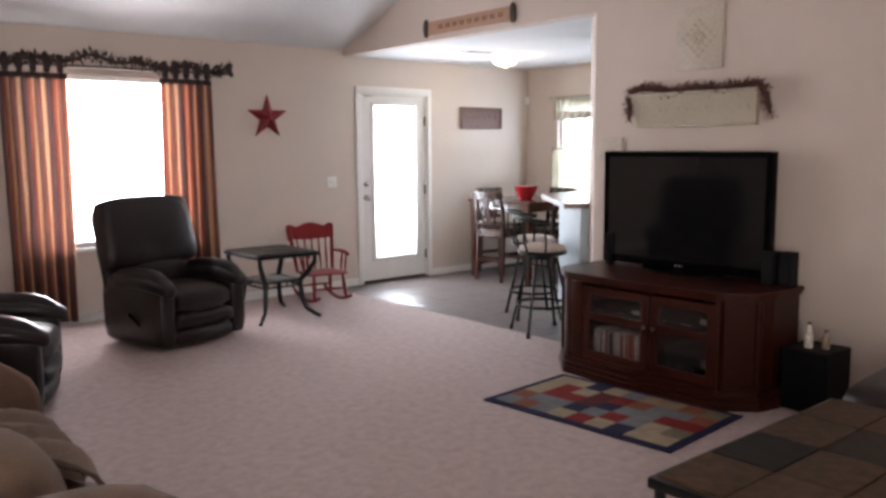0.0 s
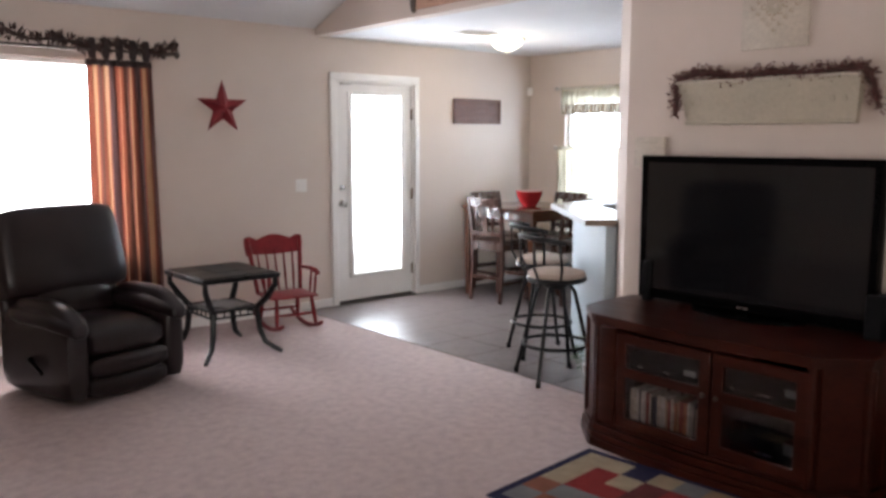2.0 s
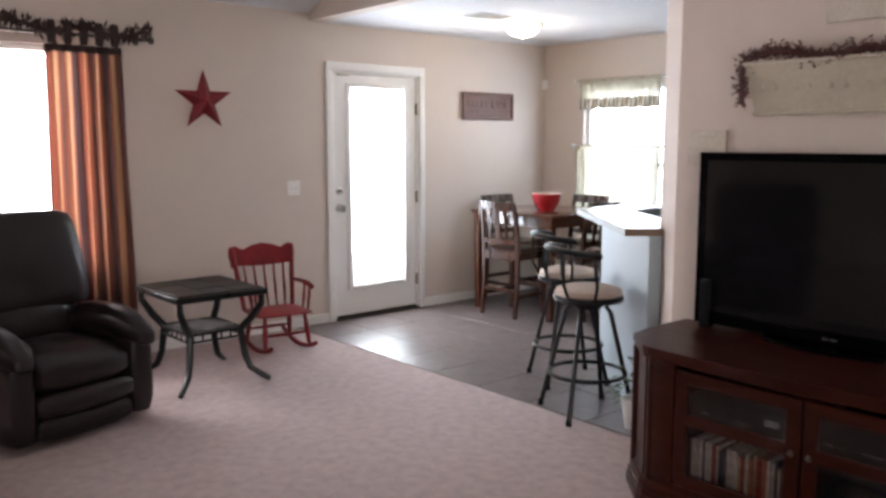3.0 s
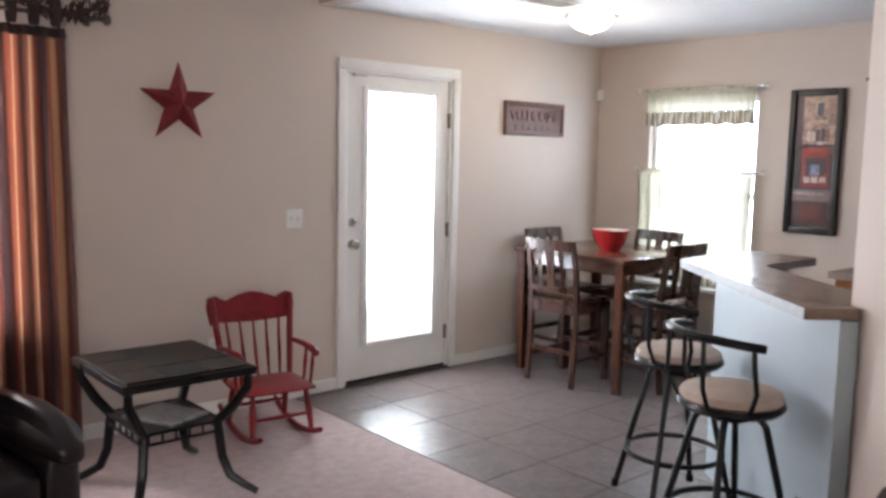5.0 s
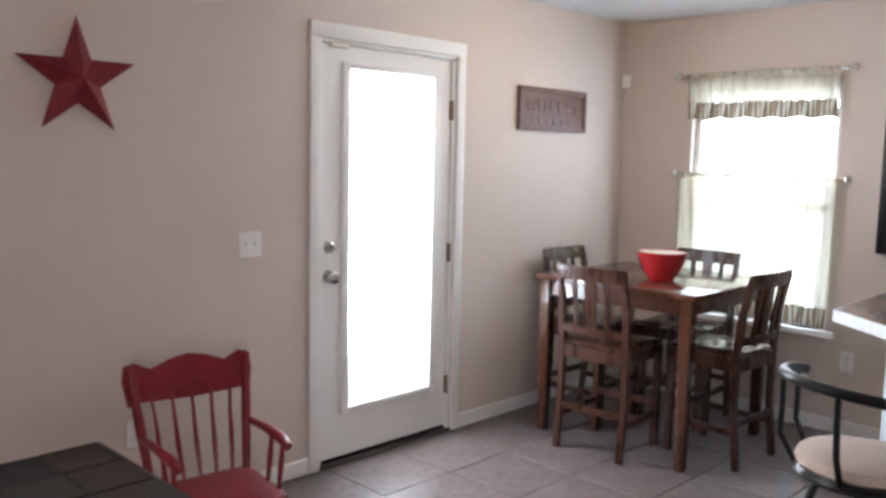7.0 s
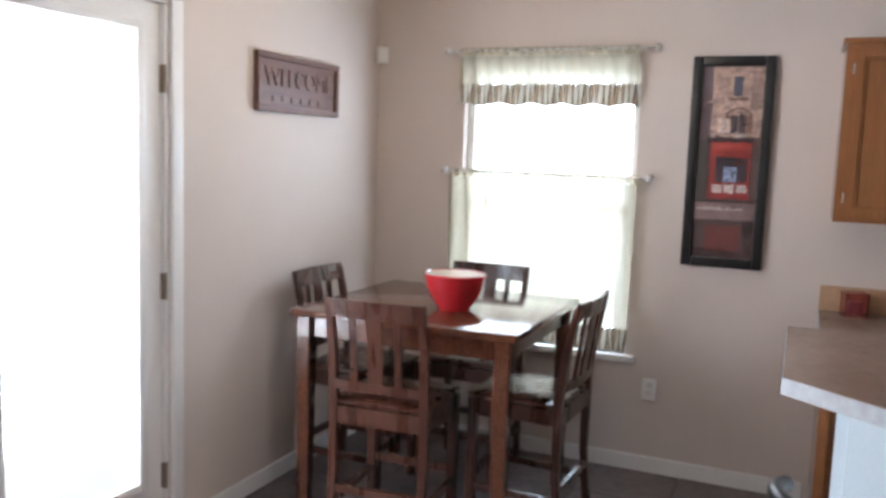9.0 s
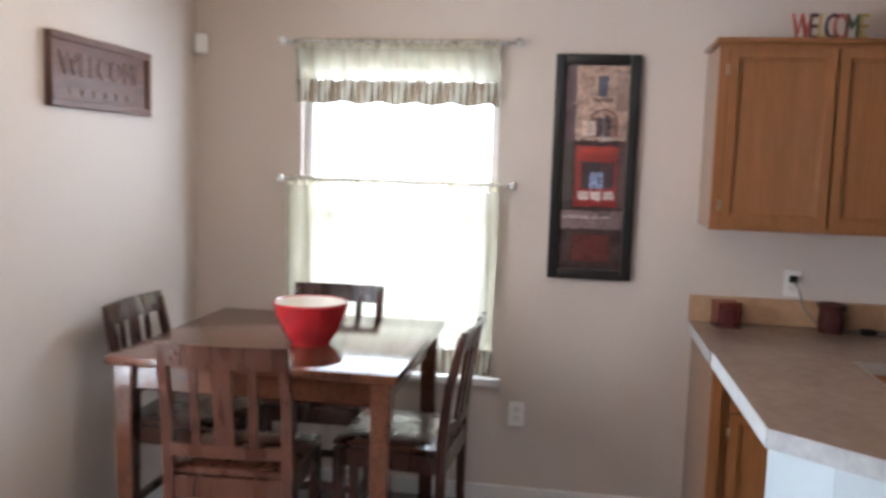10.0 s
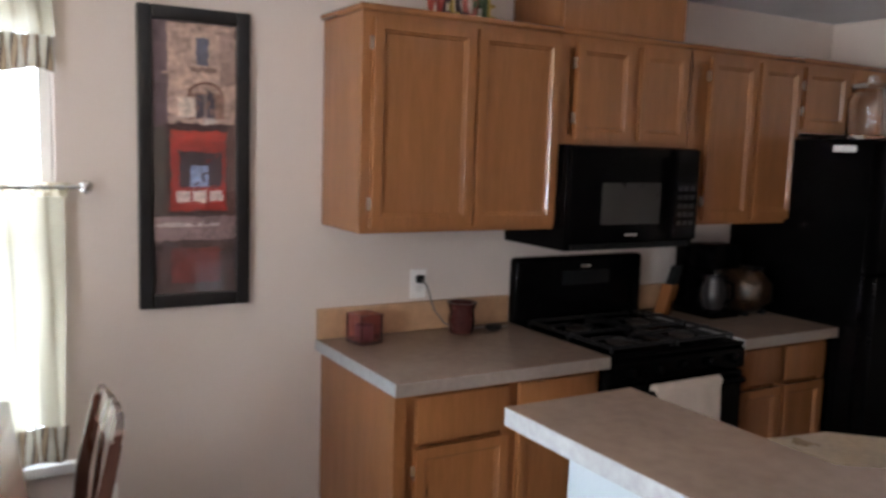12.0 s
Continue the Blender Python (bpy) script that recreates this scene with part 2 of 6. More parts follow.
def box(bm, lo, hi, bevel=0.0, seg=1, m=None):
    before = set(bm.verts)
    vs = bmesh.ops.create_cube(bm, size=1.0)["verts"]
    for v in vs:
        v.co = Vector([a + (c + 0.5) * (b - a) for a, b, c in zip(lo, hi, v.co)])
    if bevel:
        es = list({e for v in vs for e in v.link_edges})
        bmesh.ops.bevel(bm, geom=es, offset=bevel, segments=seg, profile=0.5, affect="EDGES", clamp_overlap=True)
    vs = [v for v in bm.verts if v not in before]
    if m is not None:
        bmesh.ops.transform(bm, matrix=m, verts=vs)
    return vs


def boxes(*spec, bevel=0.0, seg=1):
    bm = bmesh.new()
    for lo, hi in spec:
        box(bm, lo, hi, bevel, seg)
    return bm


def tube(bm, pts, radius, n=8, closed=False):
    """A round bar along points; radius is a number or one for each point."""
    pts = [Vector(p) for p in pts]
    rad = radius if isinstance(radius, (list, tuple)) else [radius] * len(pts)
    rings = []
    k = len(pts)
    side = None
    for i, p in enumerate(pts):
        a = pts[(i - 1) % k] if closed or i else p
        b = pts[(i + 1) % k] if closed or i < k - 1 else p
        d = (b - a).normalized()
        if side is None:
            side = d.orthogonal().normalized()
        side = (side - d * side.dot(d)).normalized()
        up = d.cross(side)
        rings.append([bm.verts.new(p + rad[i] * (math.cos(2 * math.pi * j / n) * side + math.sin(2 * math.pi * j / n) * up)) for j in range(n)])
    for i in range(k if closed else k - 1):
        r, s = rings[i], rings[(i + 1) % k]
        for j in range(n):
            bm.faces.new((r[j], r[(j + 1) % n], s[(j + 1) % n], s[j]))
    if not closed:
        bm.faces.new(rings[0][::-1])
        bm.faces.new(rings[-1])
    return bm


def lathe(bm, profile, n=24, at=(0, 0, 0)):
    """Turn a profile of (radius, height) about the upright axis."""
    at = Vector(at)
    rings = []
    for r, z in profile:
        if r < 1e-4:
            rings.append([bm.verts.new(at + Vector((0, 0, z)))])
        else:
            rings.append([bm.verts.new(at + Vector((r * math.cos(2 * math.pi * j / n), r * math.sin(2 * math.pi * j / n), z))) for j in range(n)])
    for a, b in zip(rings, rings[1:]):
        for j in range(n):
            q = [a[j % len(a)], a[(j + 1) % len(a)], b[(j + 1) % len(b)], b[j % len(b)]]
            q = [v for i, v in enumerate(q) if v not in q[:i]]
            if len(q) > 2:
                bm.faces.new(q)
    return bm


def prism(bm, outline, z0, z1, m=None):
    """A flat outline of (x, y), raised from z0 to z1."""
    a = [bm.verts.new((x, y, z0)) for x, y in outline]
    b = [bm.verts.new((x, y, z1)) for x, y in outline]
    bm.faces.new(a[::-1])
    bm.faces.new(b)
    n = len(a)
    for i in range(n):
        bm.faces.new((a[i], a[(i + 1) % n], b[(i + 1) % n], b[i]))
    bmesh.ops.recalc_face_normals(bm, faces=bm.faces)
    if m is not None:
        bmesh.ops.transform(bm, matrix=m, verts=a + b)
    return bm


def cushion(bm, lo, hi, puff=0.03, cuts=5, round_=0.06, m=None):
    """A stuffed, rounded block."""
    before = set(bm.verts)
    vs = box(bm, lo, hi)
    es = list({e for v in vs for e in v.link_edges})
    bmesh.ops.subdivide_edges(bm, edges=es, cuts=cuts, use_grid_fill=True)
    vs = [v for v in bm.verts if v not in before]
    mid = [(a + b) / 2 for a, b in zip(lo, hi)]
    half = [max(1e-4, (b - a) / 2) for a, b in zip(lo, hi)]
    for v in vs:
        u = [(c - m0) / h for c, m0, h in zip(v.co, mid, half)]
        new_co = []
        for i in range(3):
            j, k = (i + 1) % 3, (i + 2) % 3
            inset = round_ * (abs(u[j]) ** 6 + abs(u[k]) ** 6) / 1.6
            bulge = puff * (1 - u[j] ** 2) * (1 - u[k] ** 2)
            new_co.append(mid[i] + u[i] * (half[i] - min(inset, half[i] * 0.5) + bulge))
        v.co = new_co
    if m is not None:
        bmesh.ops.transform(bm, matrix=m, verts=vs)
    return vs


def arc(c, r, a0, a1, n, z=0.0):
    return [(c[0] + r * math.cos(radians(a0 + (a1 - a0) * i / n)), c[1] + r * math.sin(radians(a0 + (a1 - a0) * i / n)), z) for i in range(n + 1)]


def words(name, text, size, m, material, parent, depth=0.004):
    cu = bpy.data.curves.new(name, "FONT")
    cu.body, cu.size, cu.extrude, cu.align_x, cu.align_y = text, size, depth, "CENTER", "CENTER"
    tmp = bpy.data.objects.new(name, cu)
    scene.collection.objects.link(tmp)
    me = bpy.data.meshes.new_from_object(tmp.evaluated_get(bpy.context.evaluated_depsgraph_get()))
    bpy.data.objects.remove(tmp)
    me.materials.clear()
    me.materials.append(material)
    ob = new(name, me)
    ob.parent = parent
    ob.matrix_basis = m
    return ob


# ---- the large structure ----
T = 0.14
XL, YB, YK = -2.6, -2.8, 1.93  # left wall, rear wall, kitchen end wall
CK, CS, PITCH = 2.47, 2.53, 0.35  # kitchen ceiling, spring of the vault, its slope
YR = 2.6
ZR = CS + PITCH * (WY - YR)


def wall_y(name, y0, y1, x0, x1, z1, holes, label):
    """A wall along x with openings (x0, x1, z0, z1)."""
    bm = bmesh.new()
    xs = sorted({x0, x1, *[h[0] for h in holes], *[h[1] for h in holes]})
    for a, b in zip(xs, xs[1:]):
        hs = sorted([h for h in holes if h[0] <= a + 1e-6 and h[1] >= b - 1e-6], key=lambda h: h[2])
        z = 0.0
        for h in hs:
            if h[2] - z > 1e-4:
                box(bm, (a, y0, z), (b, y1, h[2]))
            z = h[3]
        box(bm, (a, y0, z), (b, y1, z1))
    return structure(name, bm, M_WALL, label, "wall")


wall_y("wall_north", WY, WY + T, XL - T, WX + T, CS + 0.05, [(1.48, 2.94, 0.66, 2.14), (4.866, 5.786, 0.0, 2.095)], "greige painted wall with window and glazed door")
bm = bmesh.new()
for lo, hi in (((WX, YK - T, 0), (WX + T, 5.66, CS)), ((WX, 6.58, 0), (WX + T, WY, CS)), ((WX, 5.66, 0), (WX + T, 6.58, 0.585)), ((WX, 5.66, 2.03), (WX + T, 6.58, CS))):
    box(bm, lo, hi)
structure("wall_east", bm, M_WALL, "greige painted dining and kitchen wall", "wall")
structure("wall_kitchen_end", boxes(((TVX + 0.12, YK - T, 0), (WX, YK, CS))), M_WALL, "greige painted kitchen end wall", "wall")

# television wall, with the gable over the wide opening
bm = bmesh.new()
prism(bm, [(YB, 0), (3.56, 0), (3.56, ZR + PITCH * (YR - 3.56)), (YR, ZR), (YB, ZR + PITCH * (YB - YR))], 0, 0.12, Matrix(((0, 0, 1, TVX), (1, 0, 0, 0), (0, 1, 0, 0), (0, 0, 0, 1))))
structure("wall_television", bm, M_WALL, "greige painted wall behind the television", "wall")
bm = bmesh.new()
prism(bm, [(TVX + 0.001, 3.561), (4.76, 3.82), (4.83, 3.74), (TVX + 0.125, 3.53), (TVX + 0.125, 3.561)], 0, CK - 0.004)
structure("wall_angled", bm, M_WALL, "short angled greige wall at the end of the bar", "wall")
HX = 4.66  # where the header meets the door wall
bm = bmesh.new()
va = [bm.verts.new(p) for p in ((TVX, 3.56, CK - 0.003), (HX, WY, CK - 0.003), (HX, WY, CS), (TVX, 3.56, ZR + PITCH * (YR - 3.56)))]
vb = [bm.verts.new(v.co + Vector((0.12, 0, 0))) for v in va]
bm.faces.new(va)
bm.faces.new(vb[::-1])
for i in range(4):
    bm.faces.new((va[i], va[(i + 1) % 4], vb[(i + 1) % 4], vb[i]))
bmesh.ops.recalc_face_normals(bm, faces=bm.faces)
structure("wall_header", bm, M_WALL, "greige gable wall over the dining opening", "wall")
bm = bmesh.new()
box(bm, (XL - T, YB - T, 0), (XL, WY, ZR))
structure("wall_west", bm, M_WALL, "greige painted living room wall", "wall")
wall_y("wall_south", YB - T, YB, XL, TVX + 0.12, CS + 0.6, [(-2.3, -0.7, 0.04, 2.08)], "unseen greige painted rear wall with an added glazed opening")

bm = bmesh.new()
prism(bm, [(TVX + 0.121, 1.8), (WX + T, 1.8), (WX + T, WY + T), (HX + 0.121, WY + T), (TVX + 0.121, 3.56)], CK, CK + 0.1)
structure("ceiling_dining", bm, M_CEIL, "flat textured white ceiling", "ceiling")
structure("ceiling_kitchen", boxes(((TVX + 0.125, 1.8, 2.33), (WX - 0.002, 3.28, CK - 0.004))), M_CEIL, "lower flat white ceiling at the kitchen end", "ceiling")
bm = bmesh.new()
m = Matrix(((0, 0, 1, XL - T), (1, 0, 0, 0), (0, 1, 0, 0), (0, 0, 0, 1)))
prism(bm, [(YB - T, ZR + PITCH * (YB - T - YR)), (YR, ZR), (WY + T, CS - PITCH * T), (WY + T, CS + 0.15), (YR, ZR + 0.15), (YB - T, ZR + PITCH * (YB - T - YR) + 0.15)], 0, HX + 0.1 - (XL - T), m)
structure("ceiling_vault", bm, M_CEIL, "sloped vaulted ceiling, textured white paint", "ceiling")

# carpet, and tile bed
TE = [(4.44, 1.8), (4.46, 3.7), (4.485, WY)]  # edge between carpet and tile
bm = bmesh.new()
prism(bm, [(XL - T, YB - T), (TVX + 0.1, YB - T), (TVX + 0.1, 1.8), TE[0], TE[1], TE[2], (TE[2][0], WY + T), (XL - T, WY + T)], -0.1, 0.0)
structure("floor", bm, M_CARPET, "beige cut-pile wall-to-wall carpet", "floor")
bm = bmesh.new()
prism(bm, [TE[0], (WX + T, 1.8), (WX + T, WY + T), (TE[2][0], WY + T), TE[2], TE[1]], -0.1, -0.012)
tile_bed = structure("floor_tiles", bm, M_GROUT, "square brown ceramic floor tiles with grout", "floor")

# bright overcast garden seen through the panes
M_OUT = glow("bright_overcast_daylight", (0.93, 0.98, 1.0), 3.0)
for lo, hi in (((-3, WY + 4.0, -1), (9, WY + 4.05, 6)), ((WX + 4.0, 1, -1), (WX + 4.05, 11, 6)), ((-4, YB - 4.05, -1), (6, YB - 4, 6))):
    structure("backdrop", boxes((lo, hi)), M_OUT, "bright washed-out daylight outside", "backdrop")
structure("ground", boxes(((-30, -30, -0.2), (40, 40, -0.12))), mat("patio_concrete", (0.45, 0.43, 0.40), 0.9), "pale concrete patio outside", "ground")

# ---- trim, door and windows ----
def baseboard(lo, hi):
    structure("baseboard", boxes((lo, hi), bevel=0.004), M_WHITE, "white painted wooden baseboard", "baseboard")


BH = 0.08
baseboard((XL, WY - 0.014, 0), (4.80, WY, BH))
baseboard((5.845, WY - 0.014, -0.01), (WX, WY, BH))
baseboard((WX - 0.014, 4.80, -0.01), (WX, WY - 0.014, BH))
baseboard((TVX - 0.014, YB, 0), (TVX, 3.574, BH))
baseboard((TVX - 0.014, 3.56, -0.01), (TVX + 0.003, 3.574, BH))


door = thing("door_1", pose(4.866, WY, 0), "white glazed entry door with full-length frosted pane", "door", kind="structure")
for n, lo, hi in (("casing", (-0.066, -0.022, 0), (0.0, 0.0, 2.09)), ("casing", (0.92, -0.022, 0), (0.978, 0.0, 2.09)), ("casing", (-0.066, -0.024, 2.09), (0.978, 0.0, 2.162)), ("jamb", (0.0, 0.0, 0), (0.022, T, 2.07)), ("jamb", (0.898, 0.0, 0), (0.92, T, 2.07)), ("jamb", (0.0, 0.0, 2.073), (0.92, T, 2.095))):
    part(n, boxes((lo, hi), bevel=0.006, seg=2), M_WHITE, door)
part("threshold", boxes(((0.0, -0.02, 0.0), (0.92, T, 0.016)), bevel=0.004), M_STEELDK, door, "dark metal threshold")
slab = part("slab", boxes(((0.024, 0.02, 0.024), (0.165, 0.064, 2.07)), ((0.785, 0.02, 0.024), (0.896, 0.064, 2.07)), ((0.165, 0.02, 0.024), (0.785, 0.064, 0.265)), ((0.165, 0.02, 1.975), (0.785, 0.064, 2.07))), M_WHITE, door)
bm = bmesh.new()
for lo, hi in (((0.146, 0.004, 0.246), (0.194, 0.03, 1.995)), ((0.766, 0.004, 0.246), (0.81, 0.03, 1.995)), ((0.194, 0.004, 0.246), (0.766, 0.03, 0.282)), ((0.194, 0.004, 1.962), (0.766, 0.03, 1.995))):
    box(bm, lo, hi, 0.008, 2)
part("glazing_frame", bm, M_WHITE, door)
pane = part("pane", boxes(((0.166, 0.04, 0.266), (0.784, 0.046, 1.974))), glass("frosted_door_glass", (0.97, 0.99, 1.0), 0.35), door, "frosted glass pane", smooth=None)
pane.visible_shadow = False
for z, nm in ((0.955, "door_knob"), (1.102, "deadbolt")):
    bm = bmesh.new()
    prof = [(0.0, 0.0), (0.034, 0.0), (0.034, 0.006), (0.014, 0.012), (0.012, 0.032), (0.026, 0.04), (0.030, 0.055), (0.022, 0.066), (0, 0.068)] if nm == "door_knob" else [(0, 0), (0.031, 0), (0.031, 0.012), (0.022, 0.018), (0, 0.019)]
    lathe(bm, prof, 20)
    ob = part(nm, bm, M_CHROME, door, "brushed nickel " + nm.replace("_", " "))
    ob.matrix_basis = pose(0.07, 0.02, z, 90, 0, 0)
for z in (0.27, 1.02, 1.80):
    bm = boxes(((0.893, 0.002, z - 0.05), (0.905, 0.026, z + 0.05)))
    tube(bm, [(0.9, 0.004, z - 0.052), (0.9, 0.004, z + 0.052)], 0.008, 8)
    part("hinge", bm, M_HINGE, door, "tarnished brass hinge")
part("door_closer", boxes(((0.06, -0.012, 2.055), (0.17, 0.018, 2.072)), bevel=0.004), M_CHROME, door)
part("weatherstrip", boxes(((0.024, 0.012, 0.016), (0.896, 0.03, 0.03))), M_BLACKM, door)


def window(name, m, w, h, label, rail=True, mullion=False):
    """A single-hung window in its opening: x across, z up, y out of the room."""
    win = thing(name, m, label, "window", kind="structure")
    for lo, hi in (((0, 0.05, 0), (0.04, 0.10, h)), ((w - 0.04, 0.05, 0), (w, 0.10, h)), ((0.04, 0.05, 0), (w - 0.04, 0.10, 0.04)), ((0.04, 0.05, h - 0.04), (w - 0.04, 0.10, h))):
        part("window_frame", boxes((lo, hi), bevel=0.005), M_WHITE, win)
    rails = [((0.04, 0.06, h * 0.48), (w - 0.04, 0.095, h * 0.48 + 0.04))] if rail else []
    if mullion:
        rails = [((w / 2 - 0.02, 0.06, 0.04), (w / 2 + 0.02, 0.095, h - 0.04))]
    for r in rails:
        part("meeting_rail", boxes(r, bevel=0.005), M_WHITE, win)
    p = part("pane", boxes(((0.04, 0.075, 0.04), (w - 0.04, 0.08, h - 0.04))), M_GLASS, win, smooth=None)
    p.visible_shadow = False
    part("window_sill", boxes(((-0.05, -0.035, -0.035), (w + 0.05, 0.05, 0.0)), bevel=0.006, seg=2), M_WHITE, win, "white painted sill")
    return win


window("window_1", pose(1.48, WY, 0.66), 1.46, 1.48, "wide white-framed living room window, washed-out daylight", False)
window("window_2", pose(WX, 6.58, 0.585, 0, 0, -90), 0.92, 1.445, "white single-hung dining window with a sill")
# the rear patio doors are unseen, added to go with the rear lamp
window("added_rear_window", pose(-0.7, YB, 0.04, 0, 0, 180), 1.6, 2.04, "unseen white-framed patio doors added in the rear wall to let in light", False, True)


def plate(name, m, kinds, label):
    th = thing(name, m, label, name.split("_")[-1])
    part("plate", boxes(((-0.058 if kinds == 2 else -0.036, -0.006, -0.058), (0.058 if kinds == 2 else 0.036, 0, 0.058)), bevel=0.003), M_PLASTIC, th)
    if kinds == 2:
        for x in (-0.023, 0.023):
            part("toggle", boxes(((x - 0.005, -0.018, -0.004), (x + 0.005, -0.005, 0.014)), bevel=0.002), M_PLASTIC, th)
    else:
        for z in (-0.02, 0.02):
            part("socket", boxes(((-0.015, -0.0085, z - 0.013), (0.015, -0.005, z + 0.013)), bevel=0.004), mat("socket_face", (0.66, 0.64, 0.60), 0.4), th)
    return th


plate("light_switch", pose(4.484, WY - 0.001, 1.143), 2, "white double light switch plate on the wall")
plate("wall_outlet", pose(3.94, WY - 0.001, 0.40), 1, "white wall outlet low on the wall")
plate("wall_outlet", pose(WX - 0.001, 5.53, 0.425, 0, 0, -90), 1, "white wall outlet beside the dining window")
plate("wall_outlet", pose(WX - 0.001, 4.37, 1.095, 0, 0, -90), 1, "white outlet above the counter with a plug")

# ---- curtains ----
def cloth(bm, x0, x1, z0, z1, depth, folds, nx=90, nz=14, y=0.0, uvscale=1.45, sway=0.0, hem=0.0, seed=0):
    """A hanging cloth with soft folds; uv.x runs along the cloth."""
    uv = bm.loops.layers.uv.verify()
    grid = []
    for j in range(nz + 1):
        v = j / nz
        row = []
        for i in range(nx + 1):
            u = i / nx
            ph = u * folds * 2 * math.pi + 0.8 * math.sin(5 * u + seed)
            open_ = 0.55 + 0.45 * (1 - v)
            x = x0 + u * (x1 - x0) + sway * (1 - v) * (u - 0.5) + 0.006 * math.sin(ph * 2 + v * 3)
            yy = y + depth * open_ * math.sin(ph + 0.35 * math.sin(6 * v + seed)) + 0.006 * noise.noise((u * 9, v * 4, seed))
            z = z0 + v * (z1 - z0) + (hem * math.sin(ph * 0.5) if j == 0 else 0)
            row.append((bm.verts.new((x, yy, z)), u))
        grid.append(row)
    for j in range(nz):
        for i in range(nx):
            f = bm.faces.new((grid[j][i][0], grid[j][i + 1][0], grid[j + 1][i + 1][0], grid[j + 1][i][0]))
            us = (grid[j][i][1], grid[j][i + 1][1], grid[j + 1][i + 1][1], grid[j + 1][i][1])
            vs = (j / nz, j / nz, (j + 1) / nz, (j + 1) / nz)
            for lp, a, b in zip(f.loops, us, vs):
                lp[uv].uv = (a * (x1 - x0) * uvscale, b * (z1 - z0))
    return bm


for x0, x1, sd in ((1.32, 1.84, 1), (2.63, 3.13, 4)):
    cu = thing("curtain", pose(x0, WY - 0.085, 0.04), "rust, gold and brown striped tab-top curtain panel", "curtain", "living room curtains")
    w = x1 - x0
    part("panel", cloth(bmesh.new(), 0, w, 0.0, 2.055, 0.032, 6, sway=-0.03 if sd == 1 else 0.05, hem=0.006, seed=sd), M_CURTAIN, cu, smooth=80)
    part("heading", cloth(bmesh.new(), 0, w, 2.05, 2.10, 0.026, 6, nz=2, seed=sd), M_TAB, cu, "dark brown heading band")
    for k in range(5):
        bm = bmesh.new()
        cx = (k + 0.5) * w / 5
        pts = [(cx, -0.02 + 0.03 * math.cos(a), 2.10 + 0.075 + 0.075 * math.sin(a)) for a in np.linspace(-math.pi / 2, 1.5 * math.pi, 17)]
        for s0, s1 in zip(pts, pts[1:]):
            q = [bm.verts.new(p) for p in ((cx - 0.02, s0[1], s0[2]), (cx + 0.02, s0[1], s0[2]), (cx + 0.02, s1[1], s1[2]), (cx - 0.02, s1[1], s1[2]))]
            bm.faces.new(q)
        part("tab", bm, M_TAB, cu, "dark fabric tab loop")

rod = thing("curtain_rod", pose(-0.04, WY - 0.095, 2.205), "dark metal curtain rod over the window", "curtain rod")
part("pole", tube(bmesh.new(), [(1.12, 0, 0), (3.36, 0, 0)], 0.011, 10), M_STEELDK, rod)
for x in (1.11, 3.37):
    part("finial", lathe(bmesh.new(), [(0, -0.03), (0.018, -0.02), (0.024, 0), (0.018, 0.02), (0, 0.03)], 12, (x, 0, 0)), M_STEELDK, rod)
for x in (1.2, 3.3):
    part("bracket", boxes(((x - 0.008, 0, -0.012), (x + 0.008, 0.095, 0.012)), ((x - 0.015, 0.085, -0.03), (x + 0.015, 0.095, 0.03))), M_STEELDK, rod)


def garland(name, pts, n, spread, label, berry_share, seed, leaf=0.022, mats=(M_TWIG, M_BERRY)):
    """A rope of twigs, small leaves and berries along points."""
    rnd = random.Random(seed)
    g = thing(name, Matrix(), label, "garland")
    pts = [Vector(p) for p in pts]
    part("vine", tube(bmesh.new(), pts, 0.012, 6), mats[0], g)
    tw, be = bmesh.new(), bmesh.new()
    for _ in range(n):
        k = rnd.uniform(0, len(pts) - 1.001)
        i = int(k)
        p = pts[i].lerp(pts[i + 1], k - i)
        d = Vector((rnd.gauss(0, 1), rnd.gauss(0, 0.6), rnd.gauss(0.25, 0.9))).normalized() * spread * rnd.uniform(0.35, 1.25)
        q = p + d
        side = d.cross(Vector((rnd.random(), rnd.random(), rnd.random()))).normalized() * 0.0022
        tw.faces.new([tw.verts.new(v) for v in (p - side, p + side, q)])
        if rnd.random() < berry_share:
            for s in (1.0, 0.7):
                bmesh.ops.create_icosphere(be, subdivisions=1, radius=rnd.uniform(0.003, 0.0065), matrix=Matrix.Translation(p + d * s + Vector((rnd.gauss(0, 0.006), rnd.gauss(0, 0.004), 0))))
        else:
            s2 = d.cross(Vector((0, rnd.uniform(-1, 1), 1))).normalized() * leaf * 0.35
            c = p + d * 0.75
            t2 = d.normalized() * leaf
            tw.faces.new([tw.verts.new(v) for v in (c - t2, c + s2, c + t2, c - s2)])
    tagged(part("dried_foliage", tw, mats[0], g, smooth=None), kind="stuff")
    tagged(part("berry_spray", be, mats[1], g, "dark red berries", smooth=60), kind="stuff")
    return g


garland("twig_garland", [(1.06 + 2.26 * i / 44, WY - 0.11, 2.235 + 0.022 * math.sin(i * 0.75) + 0.05 * math.exp(-((i - 20) / 5) ** 2)) for i in range(45)], 950, 0.062, "dark dried twig garland draped along the curtain rod", 0.12, 5, 0.03)

